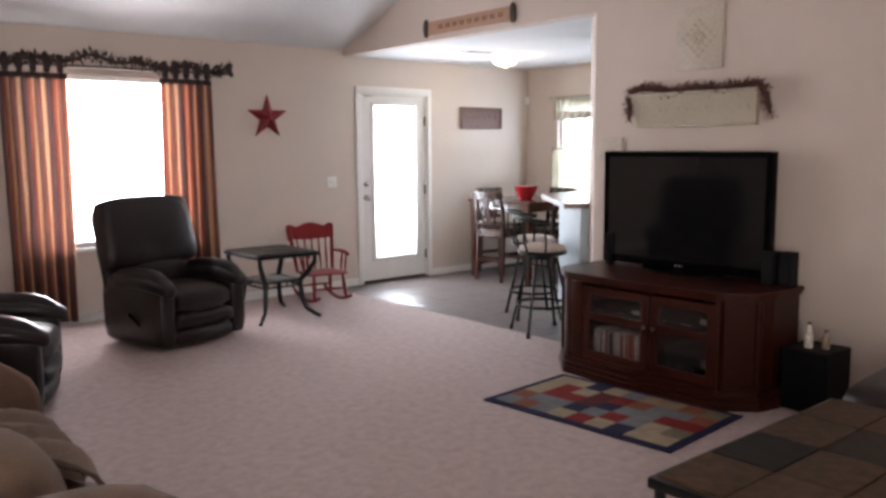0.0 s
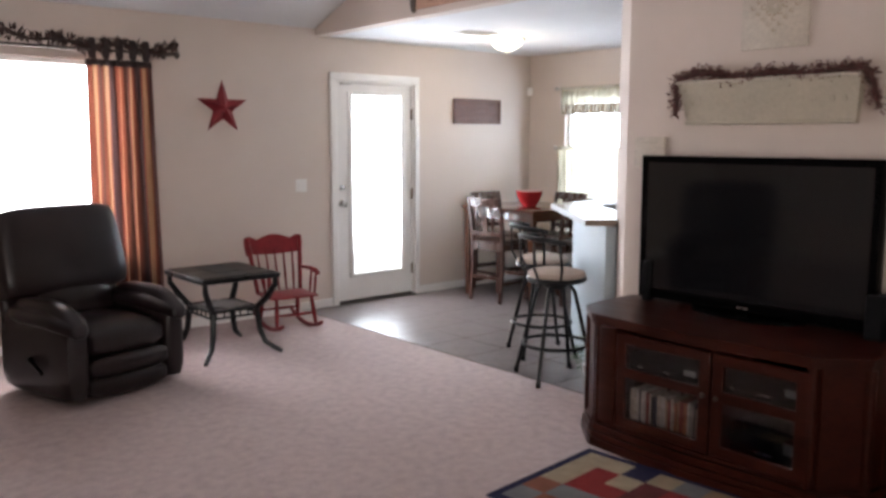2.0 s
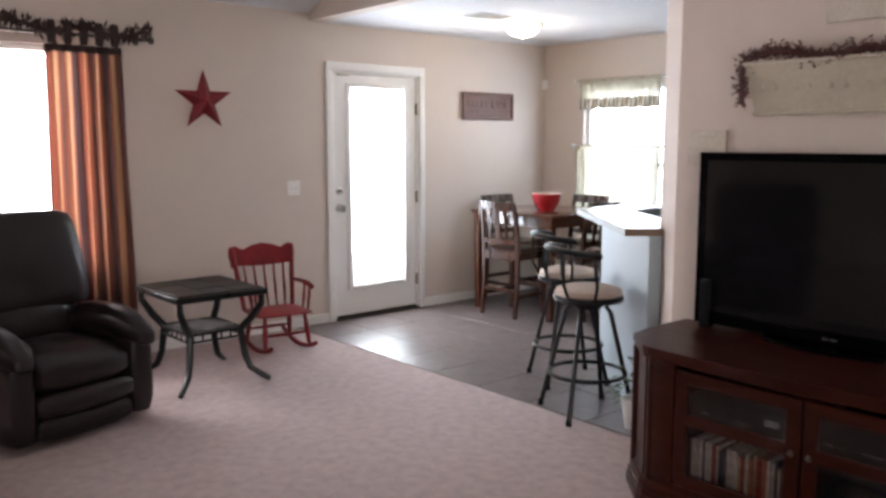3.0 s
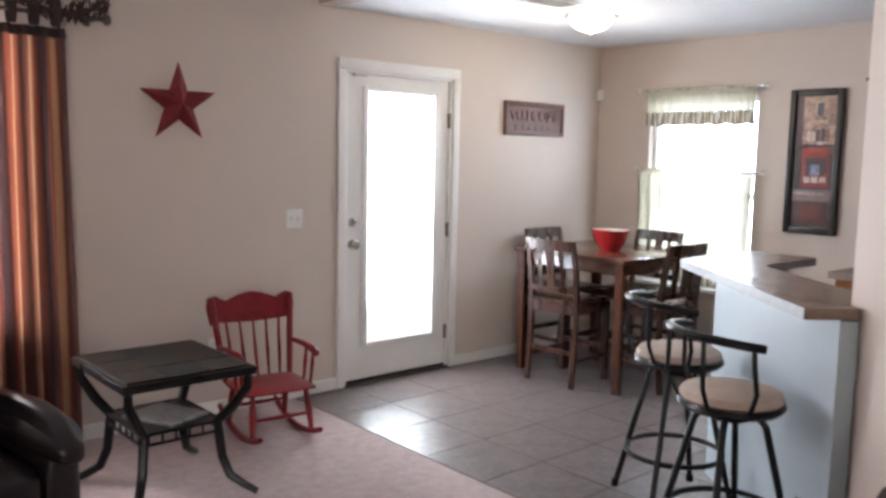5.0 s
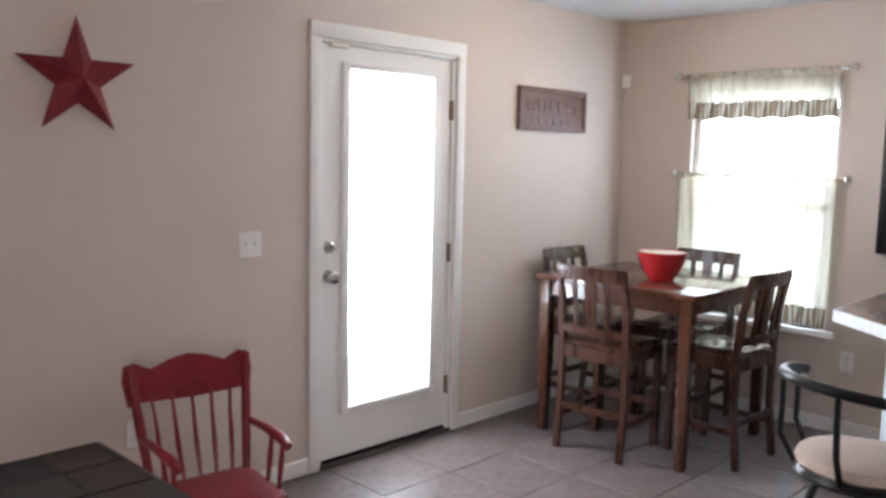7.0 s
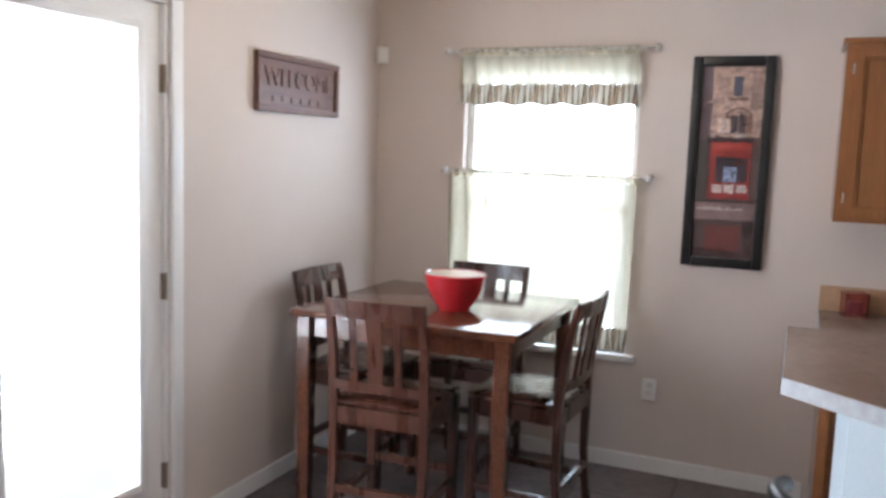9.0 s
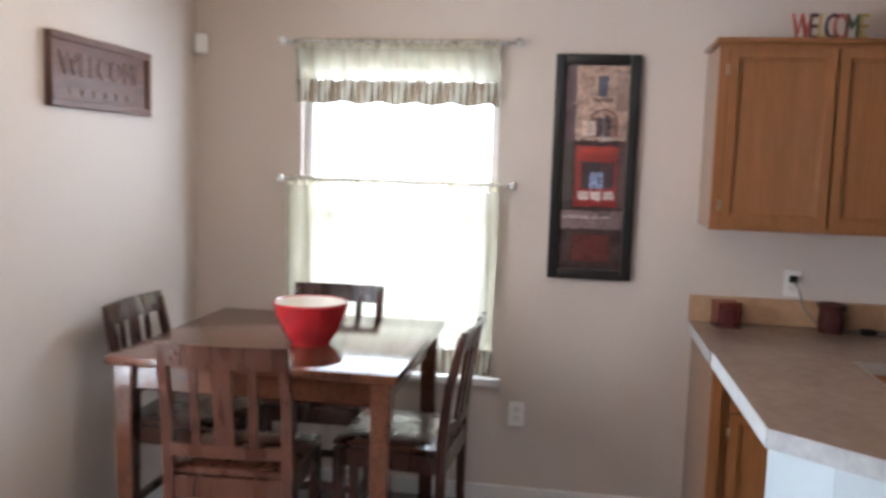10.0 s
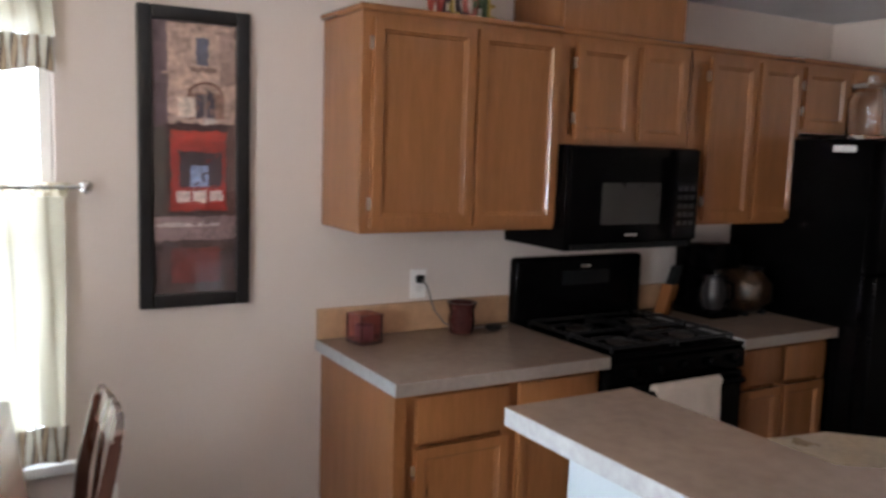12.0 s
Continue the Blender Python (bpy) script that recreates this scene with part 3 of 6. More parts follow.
# dining window: rods, valance and cafe curtain
for z, nm in ((2.093, "valance"), (1.472, "cafe curtain")):
    r = thing("curtain_rod", pose(WX - 0.06, 6.12, z, 0, 0, -90), "thin silver curtain rod holding the " + nm, "curtain rod", "dining window rods")
    part("pole", tube(bmesh.new(), [(-0.53, 0, 0), (0.53, 0, 0)], 0.007, 8), M_CHROME, r)
    for s in (-1, 1):
        part("finial", lathe(bmesh.new(), [(0, -0.022), (0.016, -0.014), (0.02, 0), (0.016, 0.014), (0, 0.022)], 12, (s * 0.54, 0, 0)), M_CHROME, r, "clear ball finial")
        part("bracket", boxes(((s * 0.50 - 0.006, 0, -0.008), (s * 0.50 + 0.006, 0.058, 0.008))), M_CHROME, r)
va = thing("valance", pose(WX - 0.06, 6.592, 0.017, 0, 0, -90), "cream gathered valance with a brown striped border", "curtain")
part("gathered_heading", cloth(bmesh.new(), 0.0, 0.93, 2.045, 2.09, 0.012, 22, 160, 3, seed=2), M_SHEERTOP, va)
part("sheer", cloth(bmesh.new(), 0.0, 0.93, 1.905, 2.045, 0.012, 13, 120, 5, seed=3), M_SHEER, va)
part("border", cloth(bmesh.new(), 0.0, 0.93, 1.80, 1.905, 0.014, 11, 120, 4, seed=3, hem=0.008), M_BAND, va, "brown and cream striped border")
cf = thing("cafe_curtain", pose(WX - 0.06, 6.63, 0.008, 0, 0, -90), "cream sheer cafe curtain with striped hem", "curtain")
part("gathered_heading", cloth(bmesh.new(), 0.0, 1.0, 1.435, 1.478, 0.012, 24, 160, 3, seed=6), M_SHEERTOP, cf)
part("sheer", cloth(bmesh.new(), 0.0, 0.98, 0.715, 1.435, 0.016, 9, 120, 10, seed=7), M_SHEER, cf)
part("border", cloth(bmesh.new(), 0.0, 0.98, 0.60, 0.715, 0.018, 9, 120, 4, seed=7), M_BAND, cf, "brown and cream striped hem")

# ---- wall decorations ----
star = thing("wall_star", pose(3.742, WY - 0.012, 1.811), "weathered red tin barn star on the wall", "star")
for k in range(5):
    bm = bmesh.new()
    a = radians(90 + 72 * k)
    R, r = 0.232, 0.09
    o = [(R * math.cos(a), 0, R * math.sin(a)), (r * math.cos(a + radians(36)), 0, r * math.sin(a + radians(36))), (0, -0.062, 0), (r * math.cos(a - radians(36)), 0, r * math.sin(a - radians(36)))]
    v = [bm.verts.new(p) for p in o]
    bm.faces.new((v[0], v[1], v[2]))
    bm.faces.new((v[0], v[2], v[3]))
    bm.faces.new((v[0], v[3], v[1]))
    bm.faces.new((v[1], v[3], v[2]))
    bmesh.ops.recalc_face_normals(bm, faces=bm.faces)
    part("point", bm, M_STARRED, star, smooth=None)

sign = thing("wall_sign", pose(6.637, WY - 0.002, 1.846), "carved brown wooden welcome sign on the wall", "sign")
part("board", boxes(((-0.335, -0.016, -0.128), (0.335, 0, 0.128)), bevel=0.004), M_BROWNSIGN, sign)
bm = bmesh.new()
for lo, hi in (((-0.335, -0.03, 0.10), (0.335, -0.016, 0.128)), ((-0.335, -0.03, -0.128), (0.335, -0.016, -0.10)), ((-0.335, -0.03, -0.10), (-0.305, -0.016, 0.10)), ((0.305, -0.03, -0.10), (0.335, -0.016, 0.10))):
    box(bm, lo, hi, 0.004)
part("rim", bm, M_BROWNSIGN, sign)
words("lettering", "WELCOME", 0.115, pose(0, -0.018, 0.022, 90), M_SIGNTXT, sign)
for i in range(6):
    part("letter_mark", boxes(((-0.22 + 0.075 * i, -0.021, -0.082), (-0.165 + 0.075 * i, -0.016, -0.058))), M_SIGNTXT, sign)
sensor = thing("motion_detector", pose(WX - 0.02, WY - 0.02, 2.08, 0, 0, -45), "small white corner alarm detector", "sensor")
part("body", boxes(((-0.03, -0.045, -0.045), (0.03, 0, 0.045)), bevel=0.01, seg=3), M_PLASTIC, sensor)

# tall framed street scene
pic = thing("framed_picture", pose(WX - 0.002, 5.236, 1.068, 0, 0, -90), "tall black-framed cafe street painting on the wall", "picture")
PW, PH = 0.366, 0.985
for lo, hi in (((-PW / 2, -0.03, 0), (-PW / 2 + 0.045, 0, PH)), ((PW / 2 - 0.045, -0.03, 0), (PW / 2, 0, PH)), ((-PW / 2 + 0.045, -0.03, 0), (PW / 2 - 0.045, 0, 0.045)), ((-PW / 2 + 0.045, -0.03, PH - 0.045), (PW / 2 - 0.045, 0, PH))):
    part("frame_side", boxes((lo, hi), bevel=0.006, seg=2), M_FRAME, pic)


def paint(name, colour, vary=0.45, sc=14):
    return mat(name, colour, 0.35, vary=vary, scale=sc, fine=60, bump=0.0)


part("canvas", boxes(((-0.14, -0.010, 0.043), (0.14, 0, PH - 0.043))), paint("dusky_painting", (0.07, 0.042, 0.04), 0.6, 9), pic, "painted dusky street scene")
# patches: across, down, across, down as shares of the canvas, then the colour
upper_storey = [("stone_facade", (.14, 0, 1, .38), (.47, .32, .26)), ("stone_shadow", (0, 0, .17, .40), (.13, .085, .10)), ("weathered_stone", (.80, .02, 1, .22), (.30, .20, .17)), ("window_opening", (.52, .05, .67, .15), (.10, .10, .15)), ("window_ledge", (.44, .158, .76, .175), (.20, .12, .10)), ("arch_shadow", (.42, .25, .86, .345), (.25, .135, .105)), ("arched_glass", (.52, .255, .74, .345), (.06, .05, .07)), ("mullion", (.62, .255, .645, .345), (.28, .21, .19)), ("pale_shutter", (.30, .27, .50, .345), (.62, .50, .43)), ("pale_flowers", (.60, .345, .76, .368), (.50, .45, .42))]
shop_storey = [("canopy_shade", (.14, .365, 1, .40), (.05, .025, .03)), ("red_awning", (.20, .393, .88, .43), (.40, .045, .03)), ("red_shopfront", (.20, .43, .88, .69), (.30, .028, .022)), ("dark_shop_inside", (.31, .47, .83, .60), (.05, .035, .045)), ("shop_window", (.44, .52, .66, .60), (.26, .33, .52)), ("white_seat", (.27, .615, .44, .655), (.60, .50, .47)), ("white_seat", (.47, .612, .63, .655), (.66, .56, .52)), ("white_seat", (.67, .615, .84, .652), (.50, .42, .40)), ("dark_trees", (0, .38, .14, .70), (.075, .065, .06)), ("side_wall", (.90, .37, 1, .72), (.11, .06, .055)), ("pavement", (0, .71, 1, .80), (.24, .16, .16)), ("pale_kerb_line", (.02, .735, .80, .748), (.46, .37, .35)), ("red_reflection", (.20, .83, .80, .96), (.15, .035, .03))]
for i, (n, (u0, v1, u1, v0), c) in enumerate(upper_storey + shop_storey):
    x0, x1, z0, z1 = -0.1345 + 0.269 * u0, -0.1345 + 0.269 * u1, 0.938 - 0.891 * v0, 0.938 - 0.891 * v1
    rnd = random.Random(i)
    bm = bmesh.new()
    k = 14
    ring = []
    for j in range(4 * k):
        s, f = divmod(j, k)
        f /= k
        x, z = ((x0 + f * (x1 - x0), z0), (x1, z0 + f * (z1 - z0)), (x1 - f * (x1 - x0), z1), (x0, z1 - f * (z1 - z0)))[s]
        ring.append((x + rnd.gauss(0, 0.0022), z + rnd.gauss(0, 0.0022)))
    prism(bm, ring, 0.010 + 0.0003 * i, 0.0106 + 0.0003 * i, pose(0, 0, 0, 90, 0, 0))
    coat_ = paint(n, c)
    part(n, bm, coat_, pic, smooth=None)
    bm = bmesh.new()
    for _ in range(16 if (x1 - x0) * (z1 - z0) > 0.006 else 1):
        u, v = rnd.uniform(x0, x1) + rnd.gauss(0, 0.006), rnd.uniform(z0, z1) + rnd.gauss(0, 0.006)
        u, v, r = max(-0.12, min(0.12, u)), max(0.07, min(PH - 0.07, v)), rnd.uniform(0.003, 0.009)
        turn = rnd.uniform(0, 6.28)
        dab = [(u + r * (1.6 * math.cos(q) * math.cos(turn) - 0.5 * math.sin(q) * math.sin(turn)), v + r * (1.6 * math.cos(q) * math.sin(turn) + 0.5 * math.sin(q) * math.cos(turn))) for q in np.linspace(0, 5.5, 8)]
        h = 0.0110 + 0.0003 * i + rnd.uniform(0, 0.0003)
        prism(bm, dab, h - 0.0002, h, pose(0, 0, 0, 90, 0, 0))
    tagged(part("brushwork", bm, coat_, pic, smooth=None), kind="stuff")
part("arch", tube(bmesh.new(), [(0.036 + 0.055 * math.cos(a), -0.0135, 0.70 + 0.048 * math.sin(a)) for a in np.linspace(0, math.pi, 16)], 0.0045, 6), paint("arch_stone", (0.22, 0.11, 0.08)), pic)
pg = part("glazing", boxes(((-0.14, -0.0195, 0.043), (0.14, -0.0185, PH - 0.043))), M_GLASS, pic, "reflecting picture glass", smooth=None)
pg.visible_shadow = False

# television wall decorations


def on_tv_wall(y, z):
    return Matrix.Translation((TVX, y, z)) @ pose(0, 0, 0, 0, 0, -90)


plq = thing("wall_plaque", on_tv_wall(2.698, 2.20), "square cream tin tile with a scrolled medallion", "plaque")
part("panel", boxes(((-0.172, -0.02, -0.2), (0.172, 0, 0.2)), bevel=0.006, seg=2), M_CREAM, plq)
bm = bmesh.new()
for i in range(-5, 6):
    for j in range(-5, 6):
        d = abs(i) + abs(j)
        if d > 5 or (i + j) % 2 or d == 0:
            continue
        r0 = 0.0125 if d < 4 else 0.009
        tube(bm, [(i * 0.028 + r0 * math.cos(q), -0.021, j * 0.028 + r0 * math.sin(q)) for q in np.linspace(0.4 * d, 5.0 + 0.4 * d, 14)], 0.0028, 5)
tagged(part("scroll_relief", bm, mat("tan_relief", (0.40, 0.32, 0.22), 0.6), plq, "raised tan scroll ornament"), kind="stuff")
bm = bmesh.new()
for k in range(8):
    a = k * math.pi / 4
    bmesh.ops.create_icosphere(bm, subdivisions=2, radius=0.016, matrix=Matrix.Translation((0.026 * math.cos(a), -0.02, 0.026 * math.sin(a))) @ Matrix.Diagonal((1, 0.5, 1, 1)))
part("rosette", bm, M_AGED, plq, "raised flower rosette")

shelf = thing("tin_wall_box", on_tv_wall(2.715, 1.645), "aged cream embossed tin wall pocket", "wall decoration")
bm = bmesh.new()
for a, b in (((-0.445, -0.03), (0.445, -0.09)),):
    v = [bm.verts.new(p) for p in ((-0.44, -0.028, 0), (0.44, -0.028, 0), (0.47, -0.085, 0.205), (-0.47, -0.085, 0.205), (-0.44, 0, 0), (0.44, 0, 0), (0.47, 0, 0.225), (-0.47, 0, 0.225))]
    for f in ((0, 1, 2, 3), (4, 7, 6, 5), (0, 4, 5, 1), (1, 5, 6, 2), (0, 3, 7, 4), (3, 2, 6, 7)):
        bm.faces.new([v[i] for i in f])
bmesh.ops.recalc_face_normals(bm, faces=bm.faces)
part("body", bm, M_AGED, shelf, smooth=None)
part("rim", tube(bmesh.new(), [(-0.475, -0.088, 0.207), (0.475, -0.088, 0.207)], 0.008, 8), M_CREAM, shelf)
part("bottom_moulding", boxes(((-0.445, -0.045, -0.012), (0.445, 0, 0.008)), bevel=0.004), M_AGED, shelf)
for i in range(6):
    bm = bmesh.new()
    cx = -0.37 + 0.148 * i
    for k in range(5):
        a = radians(90 + (k - 2) * 42)
        bmesh.ops.create_icosphere(bm, subdivisions=1, radius=0.015, matrix=Matrix.Translation((cx + 0.028 * math.cos(a), -0.0585, 0.10 + 0.03 * math.sin(a))) @ pose(0, 0, 0, 15) @ Matrix.Diagonal((0.8, 0.35, 1.3, 1)))
    part("embossed_leaf", bm, M_AGED, shelf)
gp = [(TVX - 0.07, 3.20, 1.68 + 0.035 * i) for i in range(6)] + [(TVX - 0.07, 3.17 - 0.92 * i / 24, 1.872 + 0.010 * math.sin(i * 0.6) + 0.02 * math.exp(-((i - 4) / 3) ** 2)) for i in range(25)] + [(TVX - 0.07, 2.21 - 0.012 * i, 1.86 - 0.04 * i) for i in range(5)]
garland("berry_garland", gp, 1200, 0.046, "dark red berry garland draped over the tin box", 0.5, 8, 0.011, (M_VINE, M_BERRY))

key = thing("key_plaque", on_tv_wall(3.395, 1.40), "small cream wall plaque with scrolled hook", "plaque")
part("board", boxes(((-0.10, -0.022, 0), (0.10, 0, 0.172)), bevel=0.006, seg=2), M_CREAM, key)
part("scroll", tube(bmesh.new(), [(-0.06 + 0.12 * i / 12, -0.025, 0.135 + 0.004 * math.sin(i * 0.5) + 0.0008 * i) for i in range(13)], 0.0022, 6), M_AGED, key, "thin tan scroll")
part("motto", boxes(((-0.05, -0.025, 0.075), (0.05, -0.021, 0.085)), ((-0.035, -0.025, 0.05), (0.035, -0.021, 0.06))), mat("faded_lettering", (0.5, 0.45, 0.38), 0.6), key)

plank = thing("plank_sign", Matrix.Translation((4.582, 5.02, 2.575)) @ pose(0, 0, 0, 0, 0, -90 - 2.62), "long tan wooden plank sign with dark end caps", "sign")
part("board", boxes(((-0.58, -0.03, -0.06), (0.58, 0, 0.06)), bevel=0.012, seg=2), M_PLANK, plank)
M_FAINT = mat("faint_brown_lettering", (0.24, 0.125, 0.07), 0.7)
for i in range(9):
    part("letter_mark", boxes(((-0.40 + 0.1 * i, -0.033, -0.02), (-0.335 + 0.1 * i, -0.029, 0.022))), M_FAINT, plank)
for s in (-1, 1):
    bm = bmesh.new()
    lathe(bm, [(0, -0.085), (0.02, -0.07), (0.028, -0.03), (0.03, 0.03), (0.02, 0.07), (0, 0.085)], 10, (s * 0.585, -0.03, 0))
    part("end_cap", bm, M_STEELDK, plank, "dark iron end cap")

# ---- ceiling light and vent ----
lamp = thing("ceiling_light", pose(6.07, 6.10, CK), "lit frosted glass bowl ceiling light", "ceiling light")
part("canopy", lathe(bmesh.new(), [(0, 0), (0.09, 0), (0.085, -0.014), (0.03, -0.022), (0.02, -0.03), (0, -0.03)], 24), M_CHROME, lamp)
part("bowl", lathe(bmesh.new(), [(0.138, -0.008), (0.143, -0.02), (0.132, -0.053), (0.097, -0.087), (0.05, -0.104), (0, -0.109)], 32), M_MILK, lamp, "glowing frosted glass bowl")
part("rim", lathe(bmesh.new(), [(0.144, -0.004), (0.168, -0.008), (0.172, -0.014), (0.164, -0.018), (0.146, -0.014)], 32), M_CHROME, lamp, "flared metal rim")
part("finial", lathe(bmesh.new(), [(0.012, -0.104), (0.016, -0.113), (0.008, -0.125), (0, -0.13)], 12), M_CHROME, lamp)
bulb = new("ceiling_light_bulb", bpy.data.lights.new("ceiling_light_bulb", "POINT"))
bulb.data.energy, bulb.data.color, bulb.data.shadow_soft_size = 9, (1.0, 0.80, 0.55), 0.12
bulb.location = (6.07, 6.10, CK - 0.26)
vent = thing("ceiling_vent", pose(5.56, 5.98, CK - 0.001), "white metal ceiling air register", "vent")
part("frame", boxes(((-0.17, -0.10, -0.008), (0.17, -0.08, 0)), ((-0.17, 0.08, -0.008), (0.17, 0.10, 0)), ((-0.17, -0.08, -0.008), (-0.15, 0.08, 0)), ((0.15, -0.08, -0.008), (0.17, 0.08, 0))), M_PLASTIC, vent)
for i in range(8):
    ob = part("slat", boxes(((-0.15, -0.008, -0.001), (0.15, 0.008, 0.001))), M_PLASTIC, vent)
    ob.matrix_basis = pose(0, -0.07 + 0.02 * i, -0.006, 35)

# ---- living room seating ----
def recliner(m, mat_, label, name="recliner", lever=True):
    """Faces -y; 0.90 wide, 0.95 deep."""
    th = thing(name, m, label, "recliner")
    b = bmesh.new()
    box(b, (-0.36, -0.36, 0.03), (0.36, 0.38, 0.26), 0.03, 2)
    part("base", b, mat_, th)
    b = bmesh.new()
    cushion(b, (-0.285, -0.44, 0.26), (0.285, 0.20, 0.46), 0.025, 7, 0.035)
    part("seat_cushion", b, mat_, th)
    for z0, z1, y0 in ((0.15, 0.275, -0.45), (0.035, 0.155, -0.43)):
        b = bmesh.new()
        cushion(b, (-0.285, y0, z0), (0.285, -0.34, z1), 0.012, 6, 0.02)
        part("footrest_pad", b, mat_, th)
    tilt = Matrix.Translation((0, 0.20, 0.36)) @ pose(0, 0, 0, -15)
    b = bmesh.new()
    cushion(b, (-0.46, -0.09, 0.225), (0.455, 0.15, 0.785), 0.016, 11, 0.028)
    for v in b.verts:
        v.co.x *= 1.0 - 0.14 * max(0.0, v.co.z - 0.35)
        if v.co.y < 0:
            v.co.y += 0.022 * math.exp(-((v.co.x / 0.10) ** 2 + ((v.co.z - 0.36) / 0.07) ** 2))
    bmesh.ops.transform(b, matrix=tilt, verts=b.verts)
    part("headrest_cushion", b, mat_, th)
    b = bmesh.new()
    cushion(b, (-0.31, -0.06, 0.0), (0.31, 0.13, 0.33), 0.02, 7, 0.03, tilt)
    part("lumbar_cushion", b, mat_, th)
    b = bmesh.new()
    box(b, (-0.44, 0.07, -0.10), (0.435, 0.16, 0.72), 0.035, 3, tilt)
    part("back_shell", b, mat_, th)
    for s in (-1, 1):
        lo, hi = (0.285, 0.45) if s > 0 else (-0.45, -0.285)
        b = bmesh.new()
        cushion(b, (lo, -0.42, 0.035), (hi, 0.40, 0.52), 0.008, 7, 0.022)
        arm = part("arm", b, mat_, th)
        b = bmesh.new()
        cushion(b, (lo - (0.012 if s > 0 else 0.03), -0.46, 0.43), (hi + (0.03 if s > 0 else 0.012), 0.28, 0.60), 0.02, 9, 0.055)
        for v in b.verts:
            f = max(0.0, (-0.15 - v.co.y) / 0.30)
            v.co.z -= 0.05 * f * f
        part("arm_pad", b, mat_, arm)
    if lever:
        b = bmesh.new()
        tube(b, [(-0.45, -0.02, 0.26), (-0.485, -0.04, 0.27), (-0.485, -0.18, 0.20)], [0.014, 0.016, 0.012], 8)
        part("lever", b, M_BLACK, th, "dark recline lever")
    return th


recliner(pose(2.25, 5.955, 0, 0, 0, 15) @ Matrix.Diagonal((0.915, 0.90, 1.0, 1.0)), M_LEATHER, "dark brown leather recliner in front of the curtained window")
recliner(pose(0.64, 5.02, 0, 0, 0, 67), M_LEATHER, "dark brown leather recliner beside the tan sofa", lever=False)

sofa = thing("sofa", pose(0.04, 2.42, 0, 0, 0, 90), "tan suede sofa with rounded arms and loose pillows", "sofa")
b = bmesh.new()
box(b, (-0.95, -0.40, 0.05), (0.95, 0.45, 0.30), 0.04, 2)
part("base", b, M_SUEDE, sofa)
for i in range(2):
    b = bmesh.new()
    cushion(b, (-0.78 + 0.78 * i, -0.47, 0.28), (0.78 * i, 0.25, 0.48), 0.04, 7, 0.06)
    part("seat_cushion", b, M_SUEDE, sofa)
    b = bmesh.new()
    cushion(b, (-0.78 + 0.78 * i, -0.12, 0.0), (0.78 * i, 0.12, 0.52), 0.06, 7, 0.08, Matrix.Translation((0, 0.32, 0.42)) @ pose(0, 0, 0, -12))
    part("back_cushion", b, M_SUEDE, sofa)
for s in (-1, 1):
    b = bmesh.new()
    cushion(b, (0.76 if s > 0 else -1.02, -0.50, 0.06), (1.02 if s > 0 else -0.66, 0.45, 0.67), 0.04, 9, 0.10)
    part("arm", b, M_SUEDE, sofa)
for x, y, z, rz, c in ((0.28, -0.02, 0.60, 20, (0.30, 0.21, 0.13)), (-0.42, -0.12, 0.58, -15, (0.16, 0.10, 0.065))):
    b = bmesh.new()
    cushion(b, (-0.24, -0.07, -0.20), (0.24, 0.07, 0.20), 0.06, 7, 0.05)
    p = part("throw_pillow", b, mat("pillow_cloth", c, 0.9, vary=0.2, scale=8, fine=200, bump=0.3), None)
    p.matrix_world = sofa.matrix_world @ pose(x, y, z, -30, 0, rz)
    tagged(p, "plump tan throw pillow lying on the sofa", "pillow")

# a crumpled throw on the seat
throw = thing("throw_blanket", pose(-0.085, 0, 0), "crumpled grey-tan throw blanket over the sofa seat", "blanket")
b = bmesh.new()
prof = [(-0.02, 0.545), (0.12, 0.58), (0.24, 0.61), (0.33, 0.62), (0.41, 0.61), (0.47, 0.59), (0.51, 0.56), (0.535, 0.52), (0.545, 0.485)]
rows_ = []
for j in range(29):
    v = j / 28
    y = 2.10 + 0.60 * v
    rows_.append([b.verts.new((x + 0.02 * noise.noise((x * 3, y * 5, 2)), y + 0.015 * noise.noise((x * 4, y * 2, 7)), z + 0.022 * math.sin(19 * v + 6 * x + 2 * noise.noise((x * 3, y * 2, 1))) + 0.02 * noise.noise((x * 6, y * 6, 4)))) for x, z in prof])
for r0, r1 in zip(rows_, rows_[1:]):
    for i in range(len(prof) - 1):
        b.faces.new((r0[i], r0[i + 1], r1[i + 1], r1[i]))
out = bmesh.ops.extrude_face_region(b, geom=list(b.faces))
bmesh.ops.translate(b, vec=(-0.008, 0, -0.014), verts=[v for v in out["geom"] if isinstance(v, bmesh.types.BMVert)])
bmesh.ops.recalc_face_normals(b, faces=b.faces)
part("cloth", b, mat("grey_tan_throw", (0.20, 0.145, 0.115), 0.95, vary=0.25, scale=9, fine=160, bump=0.5), throw, smooth=70)


